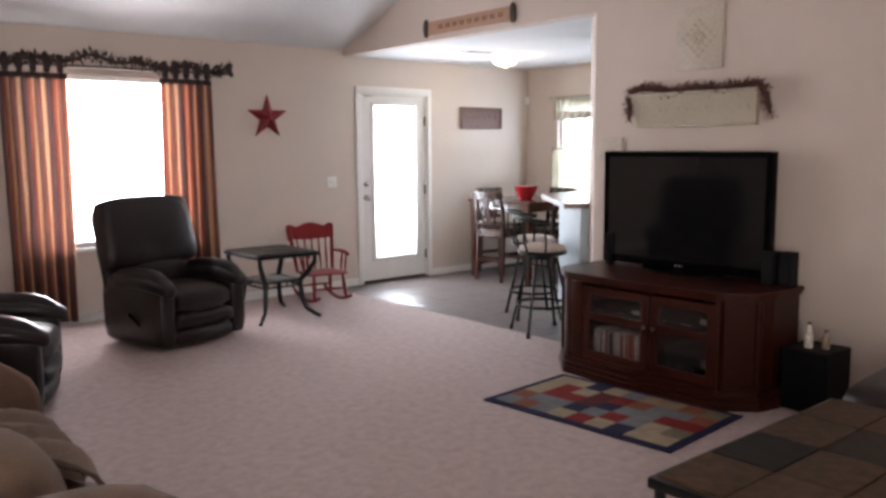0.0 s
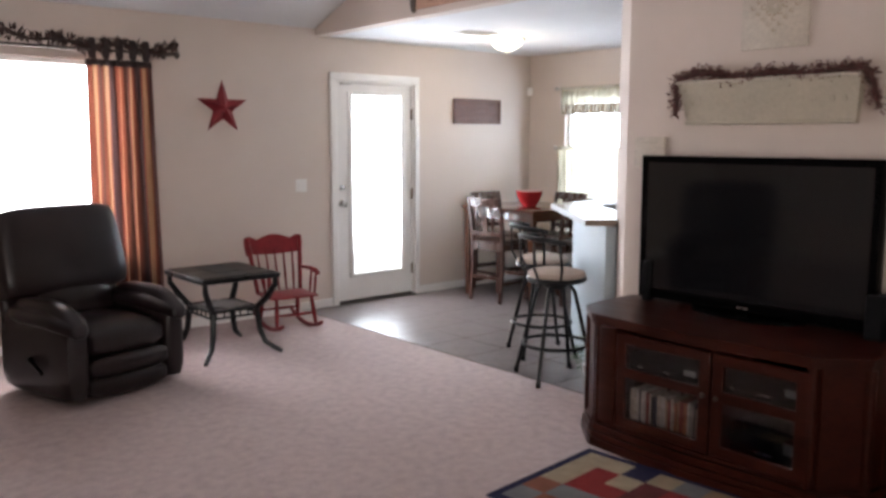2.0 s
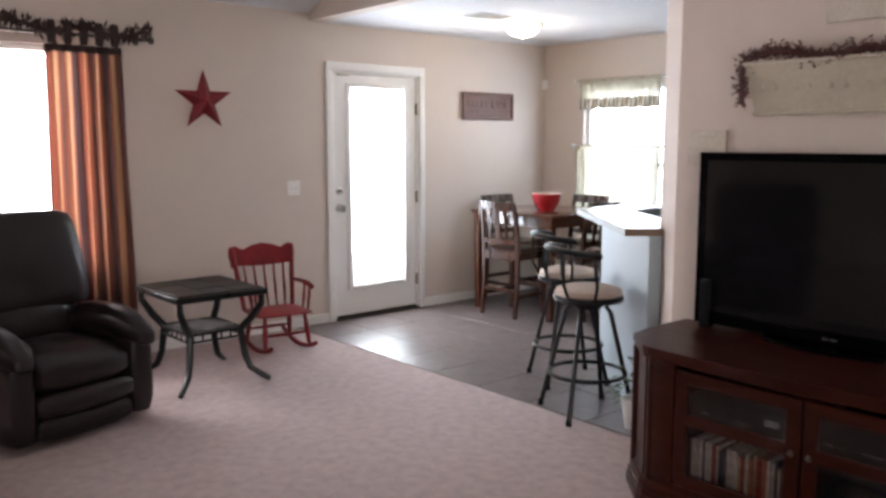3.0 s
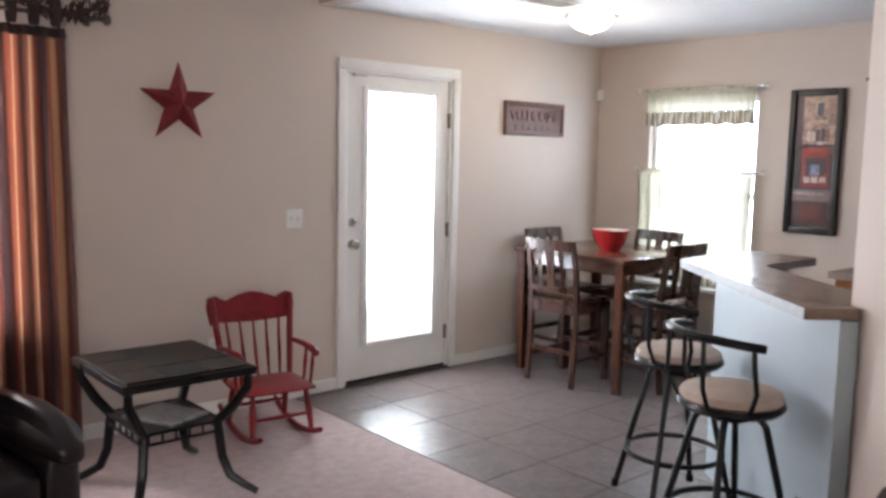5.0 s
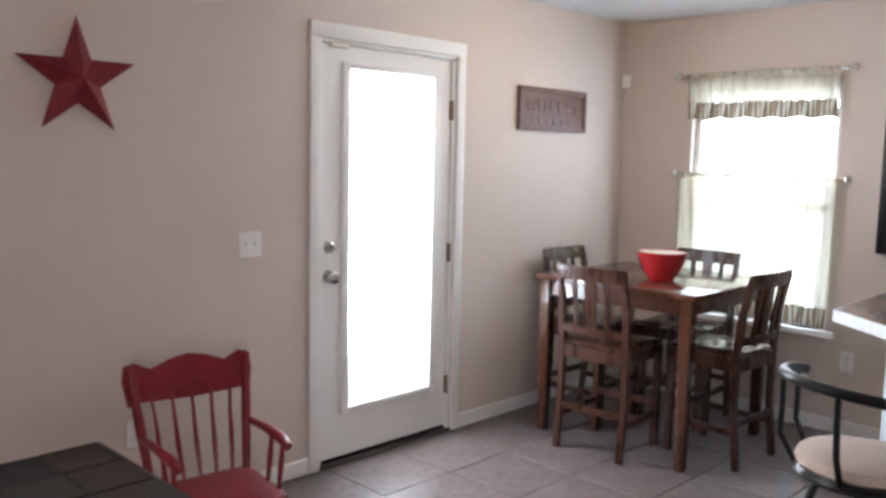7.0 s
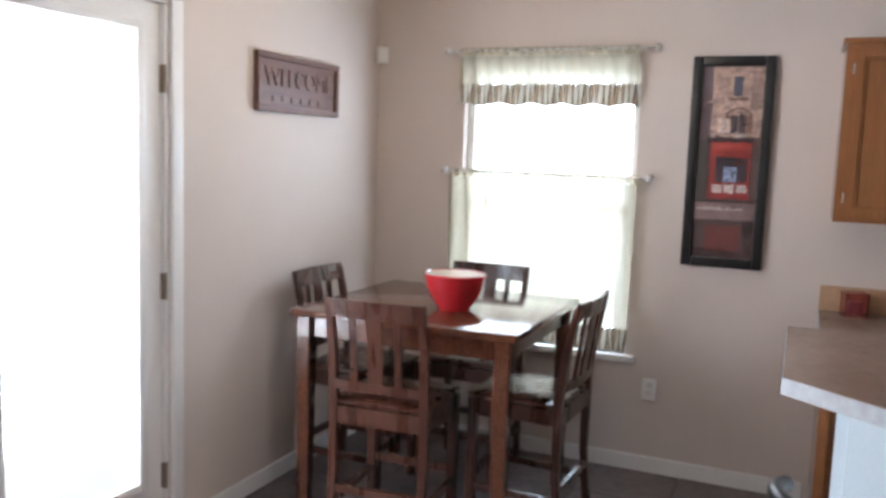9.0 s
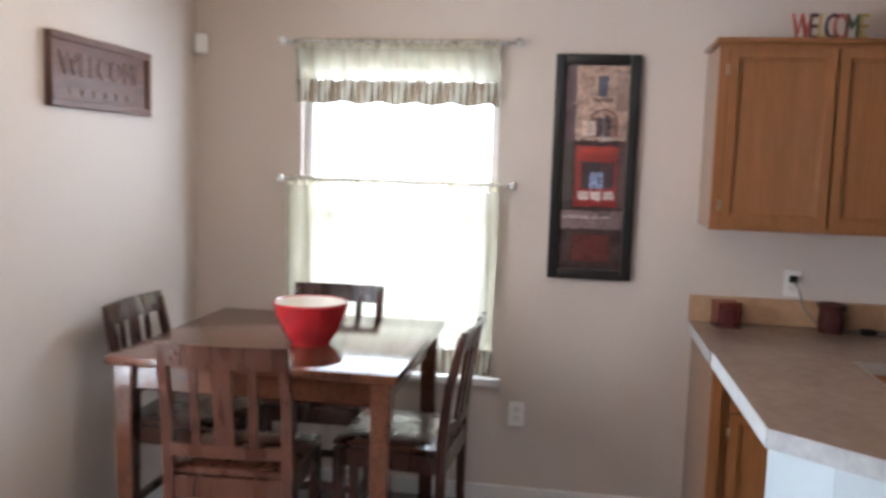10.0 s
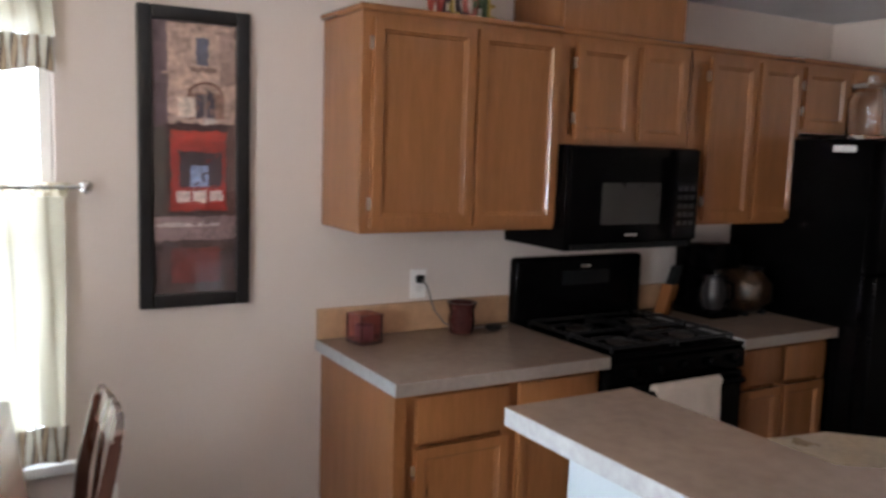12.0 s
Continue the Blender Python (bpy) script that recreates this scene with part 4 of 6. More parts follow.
def door_frame(xs, zs, y0, y1):
    """Stiles and rails in one piece, with two openings."""
    bm = bmesh.new()
    g = [[bm.verts.new((x, y1, z)) for z in zs] for x in xs]
    for i in range(3):
        for j in range(5):
            if i != 1 or j % 2 == 0:
                bm.faces.new((g[i][j], g[i + 1][j], g[i + 1][j + 1], g[i][j + 1]))
    out = bmesh.ops.extrude_face_region(bm, geom=list(bm.faces))
    bmesh.ops.translate(bm, vec=(0, y0 - y1, 0), verts=[v for v in out["geom"] if isinstance(v, bmesh.types.BMVert)])
    bmesh.ops.recalc_face_normals(bm, faces=bm.faces)
    sharp = [e for e in bm.edges if len(e.link_faces) == 2 and e.calc_face_angle() > 1.0]
    bmesh.ops.bevel(bm, geom=sharp, offset=0.004, segments=1, affect="EDGES")
    return bm


# ---- slate and iron tables ----
def slate_table(name, m, w, d, h, label, seed, pick, n=(3, 3)):
    rnd = random.Random(seed)
    th = thing(name, m, label, "table")
    top = part("top_frame", boxes(((-w / 2, -d / 2, h - 0.045), (w / 2, d / 2, h - 0.008)), bevel=0.006, seg=2), M_IRON, th, "black iron rim")
    xs = [-w / 2 + 0.02 + (w - 0.04) * i / n[0] for i in range(n[0] + 1)]
    ys = [-d / 2 + 0.02 + (d - 0.04) * i / n[1] for i in range(n[1] + 1)]
    for i in range(n[0]):
        for j in range(n[1]):
            b = bmesh.new()
            g = 0.003
            box(b, (xs[i] + g, ys[j] + g, h - 0.012), (xs[i + 1] - g, ys[j + 1] - g, h + rnd.uniform(-0.001, 0.002)), 0.002)
            part("slate_tile", b, M_SLATES[rnd.choice(pick)], top, smooth=None)
    for sx in (-1, 1):
        for sy in (-1, 1):
            cx, cy = sx * (w / 2 - 0.03), sy * (d / 2 - 0.03)
            prof = [(0.0, h - 0.045), (0.0, h - 0.10), (-0.05, h - 0.20), (-0.10, h - 0.27), (-0.095, h * 0.45), (-0.085, h * 0.28), (-0.06, h * 0.14), (-0.01, 0.04), (0.03, 0.012)]
            pts = [(cx + sx * o, cy + sy * o, z) for o, z in prof]
            b = tube(bmesh.new(), pts, [0.018, 0.021, 0.024, 0.024, 0.023, 0.022, 0.021, 0.019, 0.016], 8)
            part("leg", b, M_IRON, th)
    z = h * 0.56
    iw, idd = w / 2 - 0.115, d / 2 - 0.115
    b = bmesh.new()
    for zz in (z, z - 0.045):
        tube(b, [(-iw, -idd, zz), (iw, -idd, zz), (iw, idd, zz), (-iw, idd, zz)], 0.009, 6, True)
    k = 6
    for i in range(k):
        f = -1 + 2 * (i + 0.5) / k
        for p in ((f * iw, -idd), (f * iw, idd), (-iw, f * idd), (iw, f * idd)):
            tube(b, [(p[0], p[1], z), (p[0], p[1], z - 0.045)], 0.006, 5)
    part("shelf_rail", b, M_IRON, th)
    part("lower_shelf", boxes(((-iw, -idd, z - 0.008), (iw, idd, z + 0.004)), bevel=0.002), M_IRON, th)
    return th


M_SLATES = [mat("slate_" + n, c, 0.6, vary=0.5, scale=5, fine=22, bump=0.25, spec=0.2) for n, c in (("charcoal", (0.010, 0.009, 0.0085)), ("olive", (0.022, 0.015, 0.010)), ("rust", (0.095, 0.041, 0.019)), ("tan", (0.066, 0.037, 0.020)), ("green", (0.017, 0.016, 0.013)))]
slate_table("end_table", pose(3.267, 6.222, 0), 0.60, 0.65, 0.607, "slate-topped end table with curved black iron legs", 3, (0, 0, 4, 4, 1, 1))
slate_table("coffee_table", pose(2.38, 0.70, 0), 1.24, 0.74, 0.495, "slate-topped coffee table with a black iron frame", 11, (0, 2, 2, 3, 3, 1), n=(4, 3))
mag = tagged(part("magazine", boxes(((-0.12, -0.15, 0), (0.12, 0.15, 0.012)), bevel=0.002), mat("glossy_paper", (0.17, 0.165, 0.16), 0.3, vary=0.4, scale=14, fine=50, bump=0)), "grey magazine on the end table's lower shelf", "magazine")
mag.matrix_world = pose(3.272, 6.212, 0.607 * 0.56 + 0.0045, 0, 0, 24)


# ---- child's rocking chair ----
rk = thing("rocking_chair", pose(4.02, 6.595, 0, 0, 0, -7), "small red painted wooden rocking chair by the wall", "rocking chair")
b = bmesh.new()
cushion(b, (-0.21, -0.20, 0.265), (0.21, 0.18, 0.300), -0.004, 5, 0.02)
part("seat", b, M_RED, rk)
for s in (-1, 1):
    x = s * 0.17
    pts = [(x, -0.30 + 0.62 * i / 12, 0.018 + 0.085 * ((i - 5.5) / 6.5) ** 2) for i in range(13)]
    b = bmesh.new()
    tube(b, pts, [0.015] + [0.018] * 11 + [0.013], 6)
    part("rocker", b, M_RED, rk)
    for y0, y1 in ((-0.15, -0.19), (0.13, 0.17)):
        part("leg", tube(bmesh.new(), [(x * 0.9, y0, 0.27), (x * 0.95, (y0 + y1) / 2, 0.16), (x, y1, 0.04)], [0.013, 0.019, 0.012], 10), M_RED, rk)
    part("back_post", tube(bmesh.new(), [(s * 0.19, 0.15, 0.28), (s * 0.212, 0.20, 0.50), (s * 0.235, 0.25, 0.735)], [0.016, 0.019, 0.016], 10), M_RED, rk)
    arm = part("armrest", tube(bmesh.new(), [(s * 0.215, 0.20, 0.475), (s * 0.215, 0.02, 0.485), (s * 0.21, -0.12, 0.48), (s * 0.21, -0.165, 0.462)], [0.013, 0.017, 0.021, 0.018], 8), M_RED, rk)
    for y in (-0.12, -0.03):
        part("arm_spindle", tube(bmesh.new(), [(s * 0.195, y, 0.29), (s * 0.205, y, 0.39), (s * 0.212, y, 0.47)], [0.008, 0.012, 0.008], 8), M_RED, rk)
for i in range(5):
    f = (i - 2) / 2
    part("back_spindle", tube(bmesh.new(), [(f * 0.13, 0.15, 0.29), (f * 0.145, 0.19, 0.42), (f * 0.15, 0.215, 0.52), (f * 0.16, 0.24, 0.63)], [0.007, 0.011, 0.008, 0.007], 8), M_RED, rk)
out = [(-0.245, 0.0), (-0.225, 0.015), (-0.12, 0.01), (0, 0.005), (0.12, 0.01), (0.225, 0.015), (0.245, 0.0), (0.26, 0.10), (0.25, 0.155), (0.21, 0.165), (0.15, 0.135), (0.07, 0.165), (0, 0.178), (-0.07, 0.165), (-0.15, 0.135), (-0.21, 0.165), (-0.25, 0.155), (-0.26, 0.10)]
b = bmesh.new()
prism(b, out, -0.009, 0.009, Matrix.Translation((0, 0.24, 0.585)) @ pose(0, 0, 0, 90 - 12))
part("crest_rail", b, M_RED, rk)
for y in (-0.17, 0.15):
    part("stretcher", tube(bmesh.new(), [(-0.155, y, 0.14), (0, y, 0.14), (0.155, y, 0.14)], [0.008, 0.013, 0.008], 8), M_RED, rk)

# ---- television stand ----
SX0, SX1, SY0, SY1, SH = 3.84, 4.44, 1.93, 3.42, 0.68
st = thing("tv_stand", pose(SX0, (SY0 + SY1) / 2, 0, 0, 0, -90), "cherry wood television stand with glass doors and angled corners", "tv stand")
hw, dp, ct = (SY1 - SY0) / 2, SX1 - SX0, 0.19  # half width, depth, canted corner


def canted(bm, grow, z0, z1):
    g = grow
    prism(bm, [(-hw - g, dp), (-hw - g, ct + 0.10), (-hw + 0.02 - g * 0.7, ct - 0.04), (-hw + ct - 0.04, 0.03 - g * 0.7), (-hw + ct, 0.02 - g), (0, -0.015 - g), (hw - ct, 0.02 - g), (hw - ct + 0.04, 0.03 - g * 0.7), (hw - 0.02 + g * 0.7, ct - 0.04), (hw + g, ct + 0.10), (hw + g, dp)], z0, z1)
    return bm


part("top", canted(bmesh.new(), 0.022, SH - 0.028, SH), M_CHERRY, st, smooth=None)
part("top_moulding", canted(bmesh.new(), 0.010, SH - 0.05, SH - 0.0285), M_CHERRY, st, smooth=None)
part("plinth", canted(bmesh.new(), 0.046, 0.0, 0.045), M_CHERRY, st, smooth=None)
part("base_moulding", canted(bmesh.new(), 0.036, 0.0455, 0.075), M_CHERRY, st, smooth=None)
part("base_moulding", canted(bmesh.new(), 0.020, 0.0755, 0.11), M_CHERRY, st, smooth=None)
part("carcass_back", boxes(((-hw + 0.005, dp - 0.02, 0.11), (hw - 0.005, dp, SH - 0.05))), M_CHERRY, st)
part("carcass_floor", canted(bmesh.new(), -0.01, 0.11, 0.125), M_CHERRY, st, smooth=None)
for s in (-1, 1):
    part("side_panel", boxes(((s * hw - (0.02 if s > 0 else 0), ct + 0.10, 0.11), (s * hw + (0.0 if s > 0 else 0.02), dp - 0.02, SH - 0.05))), M_CHERRY, st)
    b = bmesh.new()
    prism(b, [(s * (hw - ct), 0.045), (s * (hw - ct + 0.035), 0.035), (s * (hw - 0.03), ct - 0.035), (s * (hw - 0.004), ct + 0.10), (s * (hw - 0.06), ct + 0.10), (s * (hw - ct), 0.11)], 0.11, SH - 0.05)
    part("corner_panel", b, M_CHERRY, st, smooth=None)
    for k, (cx, cy) in enumerate(((hw - ct - 0.005, 0.035), (hw - 0.022, ct - 0.02))):
        part("corner_column", tube(bmesh.new(), [(s * cx, cy, 0.11), (s * cx, cy, SH - 0.05)], 0.024, 12), M_CHERRY, st)
    # glazed door
    x0, x1 = (0.100, 0.545) if s > 0 else (-0.43, 0.088)
    dr = part("door", door_frame([x0, x0 + 0.055, x1 - 0.055, x1], [0.125, 0.18, 0.385, 0.435, SH - 0.125, SH - 0.075], 0.012, 0.034), M_CHERRY, st)
    for z0, z1 in ((0.18, 0.385), (0.435, SH - 0.125)):
        p = part("glass_pane", boxes(((x0 + 0.055, 0.021, z0), (x1 - 0.055, 0.025, z1))), M_TINT, dr, smooth=None)
        p.visible_shadow = False
    part("knob", lathe(bmesh.new(), [(0, -0.012), (0.01, -0.008), (0.012, 0), (0.006, 0.012), (0, 0.014)], 12, (x1 - 0.028 if s < 0 else x0 + 0.028, 0.004, 0.40)), M_STEELDK, dr)
part("centre_divider", boxes(((0.082, 0.04, 0.125), (0.106, dp - 0.02, SH - 0.05))), M_CHERRY, st)
part("pilaster", boxes(((-0.535, 0.010, 0.125), (-0.434, 0.045, SH - 0.055)), bevel=0.008, seg=2), M_CHERRY, st)
part("shelf", boxes(((-hw + ct, 0.06, 0.40), (hw - ct, dp - 0.02, 0.42))), M_CHERRY, st)
SM = st.matrix_world.copy()
rnd = random.Random(4)
cols = [(0.5, 0.45, 0.4), (0.25, 0.04, 0.035), (0.04, 0.05, 0.09), (0.42, 0.30, 0.18), (0.03, 0.03, 0.03), (0.35, 0.12, 0.06), (0.55, 0.52, 0.50)]
casem = [mat("case_" + str(i), c, 0.3, vary=0.4, scale=25, fine=60, bump=0) for i, c in enumerate(cols)]
x = -0.395
while x < 0.03:
    w = rnd.choice((0.014, 0.014, 0.015, 0.02, 0.026))
    ob = tagged(part("disc_case", boxes(((0, 0, 0), (w - 0.001, 0.13, rnd.choice((0.19, 0.19, 0.185, 0.17)))), bevel=0.001), rnd.choice(casem)), "upright disc case on the cabinet shelf", "disc case", "disc cases")
    ob.matrix_world = SM @ pose(x, 0.085 + rnd.uniform(0, 0.012), 0.1265)
    x += w
for x0, x1, z0, h, d, lab in ((-0.385, 0.045, 0.4205, 0.085, 0.06, "black disc player in the cabinet"), (0.125, 0.52, 0.4205, 0.11, 0.06, "black receiver in the cabinet"), (0.15, 0.47, 0.1265, 0.16, 0.10, "black game console in the cabinet")):
    eq = thing("media_player", SM @ pose((x0 + x1) / 2, d, z0), lab, "electronics")
    part("case", boxes(((-(x1 - x0) / 2, 0, 0), ((x1 - x0) / 2, 0.30, h)), bevel=0.005), M_BLACK, eq)
    part("display", boxes(((0.10, -0.003, h * 0.45), (0.16, 0.001, h * 0.75))), mat("pale_display", (0.28, 0.30, 0.30), 0.3), eq)
    part("front_trim", boxes((((x0 - x1) / 2 + 0.02, -0.003, h * 0.25), (0.05, 0.001, h * 0.32))), M_CHROME, eq)

# ---- television ----
tv = thing("television", Matrix.Translation((4.355, 2.716, SH)) @ pose(0, 0, 0, 0, 0, -90), "large black flat-screen television, switched off", "television")
TWD, T0, T1 = 0.625, -0.005, 0.792
bz = 0.035
zb = 0.02
part("body", boxes(((-TWD, 0.0, zb), (TWD, 0.07, T1)), ((-0.4, 0.07, 0.15), (0.4, 0.11, 0.65)), bevel=0.01, seg=2), M_BLACK, tv)
for lo, hi in (((-TWD, -0.012, zb), (-TWD + bz, 0.0, T1)), ((TWD - bz, -0.012, zb), (TWD, 0.0, T1)), ((-TWD + bz, -0.012, T1 - bz), (TWD - bz, 0.0, T1)), ((-TWD + bz, -0.012, zb), (TWD - bz, 0.0, zb + 0.055))):
    part("bezel", boxes((lo, hi), bevel=0.004), M_BLACK, tv)
part("screen", boxes(((-TWD + bz, -0.004, zb + 0.055), (TWD - bz, 0.0005, T1 - bz))), M_SCREEN, tv, "dark reflective screen", smooth=None)
part("logo_bar", boxes(((-0.03, -0.0135, zb + 0.02), (0.03, -0.0115, zb + 0.028))), M_CHROME, tv)
part("neck", boxes(((-0.12, 0.01, 0.0), (0.12, 0.05, 0.06))), M_BLACK, tv)
b = bmesh.new()
prism(b, [(0.30 * math.cos(a), 0.03 + 0.14 * math.sin(a)) for a in np.linspace(0, 2 * math.pi, 32, endpoint=False)], 0.0, 0.018)
part("stand_foot", b, M_BLACK, tv)


def speaker(m, w, d, h, label):
    th = thing("loudspeaker", m, label, "speaker")
    part("cabinet", boxes(((-w / 2, 0, 0), (w / 2, d, h)), bevel=0.006), M_BLACKM, th)
    part("grille", boxes(((-w / 2 + 0.006, -0.008, 0.012), (w / 2 - 0.006, 0, h - 0.012)), bevel=0.004), mat("black_speaker_cloth", (0.006, 0.006, 0.007), 0.9, vary=0.3, fine=300, bump=0.4, spec=0.15), th)
    return th


RZ = pose(0, 0, 0, 0, 0, -90)
speaker(Matrix.Translation((4.31, 2.075, SH)) @ RZ, 0.085, 0.09, 0.20, "small black satellite speaker on the tv stand")
speaker(Matrix.Translation((4.33, 1.98, SH)) @ RZ, 0.085, 0.09, 0.20, "small black satellite speaker on the tv stand")
speaker(Matrix.Translation((4.33, 3.385 - 0.10, SH)) @ RZ, 0.05, 0.06, 0.22, "slim black speaker beside the television")
sub = speaker(Matrix.Translation((4.17, 1.755, 0)) @ RZ, 0.27, 0.28, 0.36, "black cube subwoofer on the carpet beside the tv stand")
for x, y, h, c in ((4.26, 1.78, 0.15, (0.75, 0.70, 0.62)), (4.30, 1.70, 0.11, (0.30, 0.22, 0.15))):
    bt = thing("decorative_bottle", pose(x, y, 0.36), "small ornamental bottle on the subwoofer", "bottle", "bottles on the subwoofer")
    part("glass_body", lathe(bmesh.new(), [(0, 0.001), (0.022, 0.001), (0.024, 0.02), (0.024, h * 0.55), (0.012, h * 0.72), (0.010, h * 0.9), (0, h * 0.9)], 16), mat("bottle_glaze", c, 0.15, vary=0.3, scale=30, fine=60, bump=0), bt)
    part("stopper", lathe(bmesh.new(), [(0, h * 0.9), (0.011, h * 0.9), (0.013, h * 0.97), (0.006, h), (0, h)], 12), M_TWIG, bt)

# leather ottoman beside the coffee table
ot = thing("ottoman", pose(3.80, 0.86, 0, 0, 0, 3), "dark brown leather ottoman behind the coffee table", "ottoman")
b = bmesh.new()
cushion(b, (-0.45, -0.36, 0.24), (0.45, 0.36, 0.45), 0.02, 7, 0.03)
part("pad", b, M_LEATHER, ot)
part("base", boxes(((-0.43, -0.34, 0.04), (0.43, 0.34, 0.25)), bevel=0.02, seg=2), M_LEATHER, ot)
for sx in (-1, 1):
    for sy in (-1, 1):
        part("foot", tube(bmesh.new(), [(sx * 0.34, sy * 0.25, 0.0), (sx * 0.34, sy * 0.25, 0.045)], 0.025, 10), M_BLACKM, ot)

# patchwork rug
rug = thing("rug", pose(3.410, 2.527, 0.0, 0, 0, -85.6), "patchwork rug of coloured blocks with navy border", "rug")
RW, RD = 0.628, 0.392
M_NAVY = mat("navy_wool", (0.018, 0.018, 0.05), 1.0, vary=0.3, scale=9, fine=300, bump=0.6, spec=0.1)
part("border", boxes(((-RW, -RD, 0.0005), (RW, RD, 0.011)), bevel=0.004), M_NAVY, rug, "dark navy border")
wool = [mat("wool_" + n, c, 1.0, vary=0.22, scale=12, fine=300, bump=0.6, spec=0.1) for n, c in (("red", (0.19, 0.020, 0.020)), ("tan", (0.24, 0.165, 0.10)), ("grey_blue", (0.15, 0.15, 0.155)), ("navy", (0.022, 0.02, 0.05)), ("olive", (0.15, 0.13, 0.085)), ("orange", (0.20, 0.075, 0.045)), ("maroon", (0.09, 0.018, 0.02)), ("sand", (0.30, 0.24, 0.16)))]
rnd = random.Random(21)
z0 = 0.0115
KIND = dict(r=0, t=1, b=2, n=3, o=4, g=5, m=6, s=7)
PATCHES = ("bgbsrsnss", "gbbnbrbso", "srrmnbbrr", "srsmrgbbg", "ssnsbttgo")  # from the front row to the stand
NX, NY = 9, 5
for j, row in enumerate(PATCHES):
    i = 0
    while i < NX:
        wi = 2 if row[i:i + 2] == row[i] * 2 else 1
        x0, y0 = -RW + 0.05 + (2 * RW - 0.10) * i / NX, -RD + 0.05 + (2 * RD - 0.10) * j / NY
        x1, y1 = x0 + (2 * RW - 0.10) * wi / NX, y0 + (2 * RD - 0.10) / NY
        part("patch", boxes(((x0, y0, z0 - 0.002), (x1, y1, z0 + 0.0015 + rnd.uniform(0, 0.001)))), wool[KIND[row[i]]], rug, smooth=None)
        i += wi

# trailing plant behind the stand
pl = thing("potted_plant", pose(4.60, 3.82, 0), "small trailing green plant in a white pot on the floor", "plant")
part("pot", lathe(bmesh.new(), [(0, 0.001), (0.06, 0.001), (0.085, 0.15), (0.088, 0.16), (0.078, 0.16), (0.07, 0.14), (0, 0.14)], 20), M_WHITE, pl)
rnd = random.Random(2)
b = bmesh.new()
for i in range(90):
    a, e = rnd.uniform(0, 6.28), rnd.uniform(0.2, 1.3)
    p = Vector((0.16 * math.cos(a) * math.cos(e), 0.16 * math.sin(a) * math.cos(e), 0.15 + 0.24 * math.sin(e) * rnd.random()))
    d = Vector((math.cos(a), math.sin(a), rnd.uniform(-0.6, 0.5))).normalized()
    s = d.cross(Vector((0, 0, 1))).normalized() * 0.018
    b.faces.new([b.verts.new(v) for v in (p - d * 0.03, p + s, p + d * 0.035, p - s)])
part("leaves", b, M_LEAF, pl, "pointed green leaves", smooth=None)

# ---- breakfast bar ----
BZ = 1.07
bar_out = [(6.055, 4.908), (5.375, 4.905), (4.535, 3.88), (4.690, 3.759), (4.762, 3.831), (4.95, 3.78), (5.51, 4.545), (6.055, 4.545)]
bw = bmesh.new()
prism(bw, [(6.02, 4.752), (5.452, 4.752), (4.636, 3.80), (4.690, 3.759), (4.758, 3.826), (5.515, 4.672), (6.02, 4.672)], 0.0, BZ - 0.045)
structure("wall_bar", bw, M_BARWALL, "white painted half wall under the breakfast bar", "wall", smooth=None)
bar = thing("countertop", pose(0, 0, BZ - 0.04), "angled grey-brown laminate breakfast bar top", "countertop")
b = bmesh.new()
prism(b, bar_out, 0.0, 0.040)
part("surface", b, M_LAMINATE, bar, smooth=None)
# edge strips with the cool window glare painted into their colour
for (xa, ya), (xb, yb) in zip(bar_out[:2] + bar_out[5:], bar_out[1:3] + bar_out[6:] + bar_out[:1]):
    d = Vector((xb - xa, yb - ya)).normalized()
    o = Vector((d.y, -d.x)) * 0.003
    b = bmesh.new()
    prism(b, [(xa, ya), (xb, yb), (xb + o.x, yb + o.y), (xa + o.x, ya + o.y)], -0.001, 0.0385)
    part("edge_band", b, M_LAMEDGE_DAYLIT, bar, smooth=None)

# lower counter behind the bar
b = bmesh.new()
prism(b, [(6.01, 4.668), (5.525, 4.668), (4.84, 3.83), (4.84, 3.60), (4.75, 3.5), (4.75, 2.6), (5.38, 2.6), (5.38, 3.34), (5.95, 3.93), (5.99, 4.15)], 0.0, 0.0385)
lc = thing("countertop", pose(0, 0, 0.862), "tan laminate kitchen counter behind the bar", "countertop")
part("slab", b, mat("tan_laminate", (0.42, 0.32, 0.22), 0.3, vary=0.2, scale=9, fine=50), lc, smooth=None)
b = bmesh.new()
prism(b, [(5.97, 4.664), (5.535, 4.664), (4.85, 3.82), (4.85, 3.60), (4.78, 3.5), (4.78, 2.62), (5.34, 2.62), (5.34, 3.36), (5.91, 3.95), (5.95, 4.15)], 0.0, 0.861)
tagged(part("base_cabinet", b, M_OAK, None, smooth=None), "honey oak base cabinet behind the breakfast bar", "cabinet")


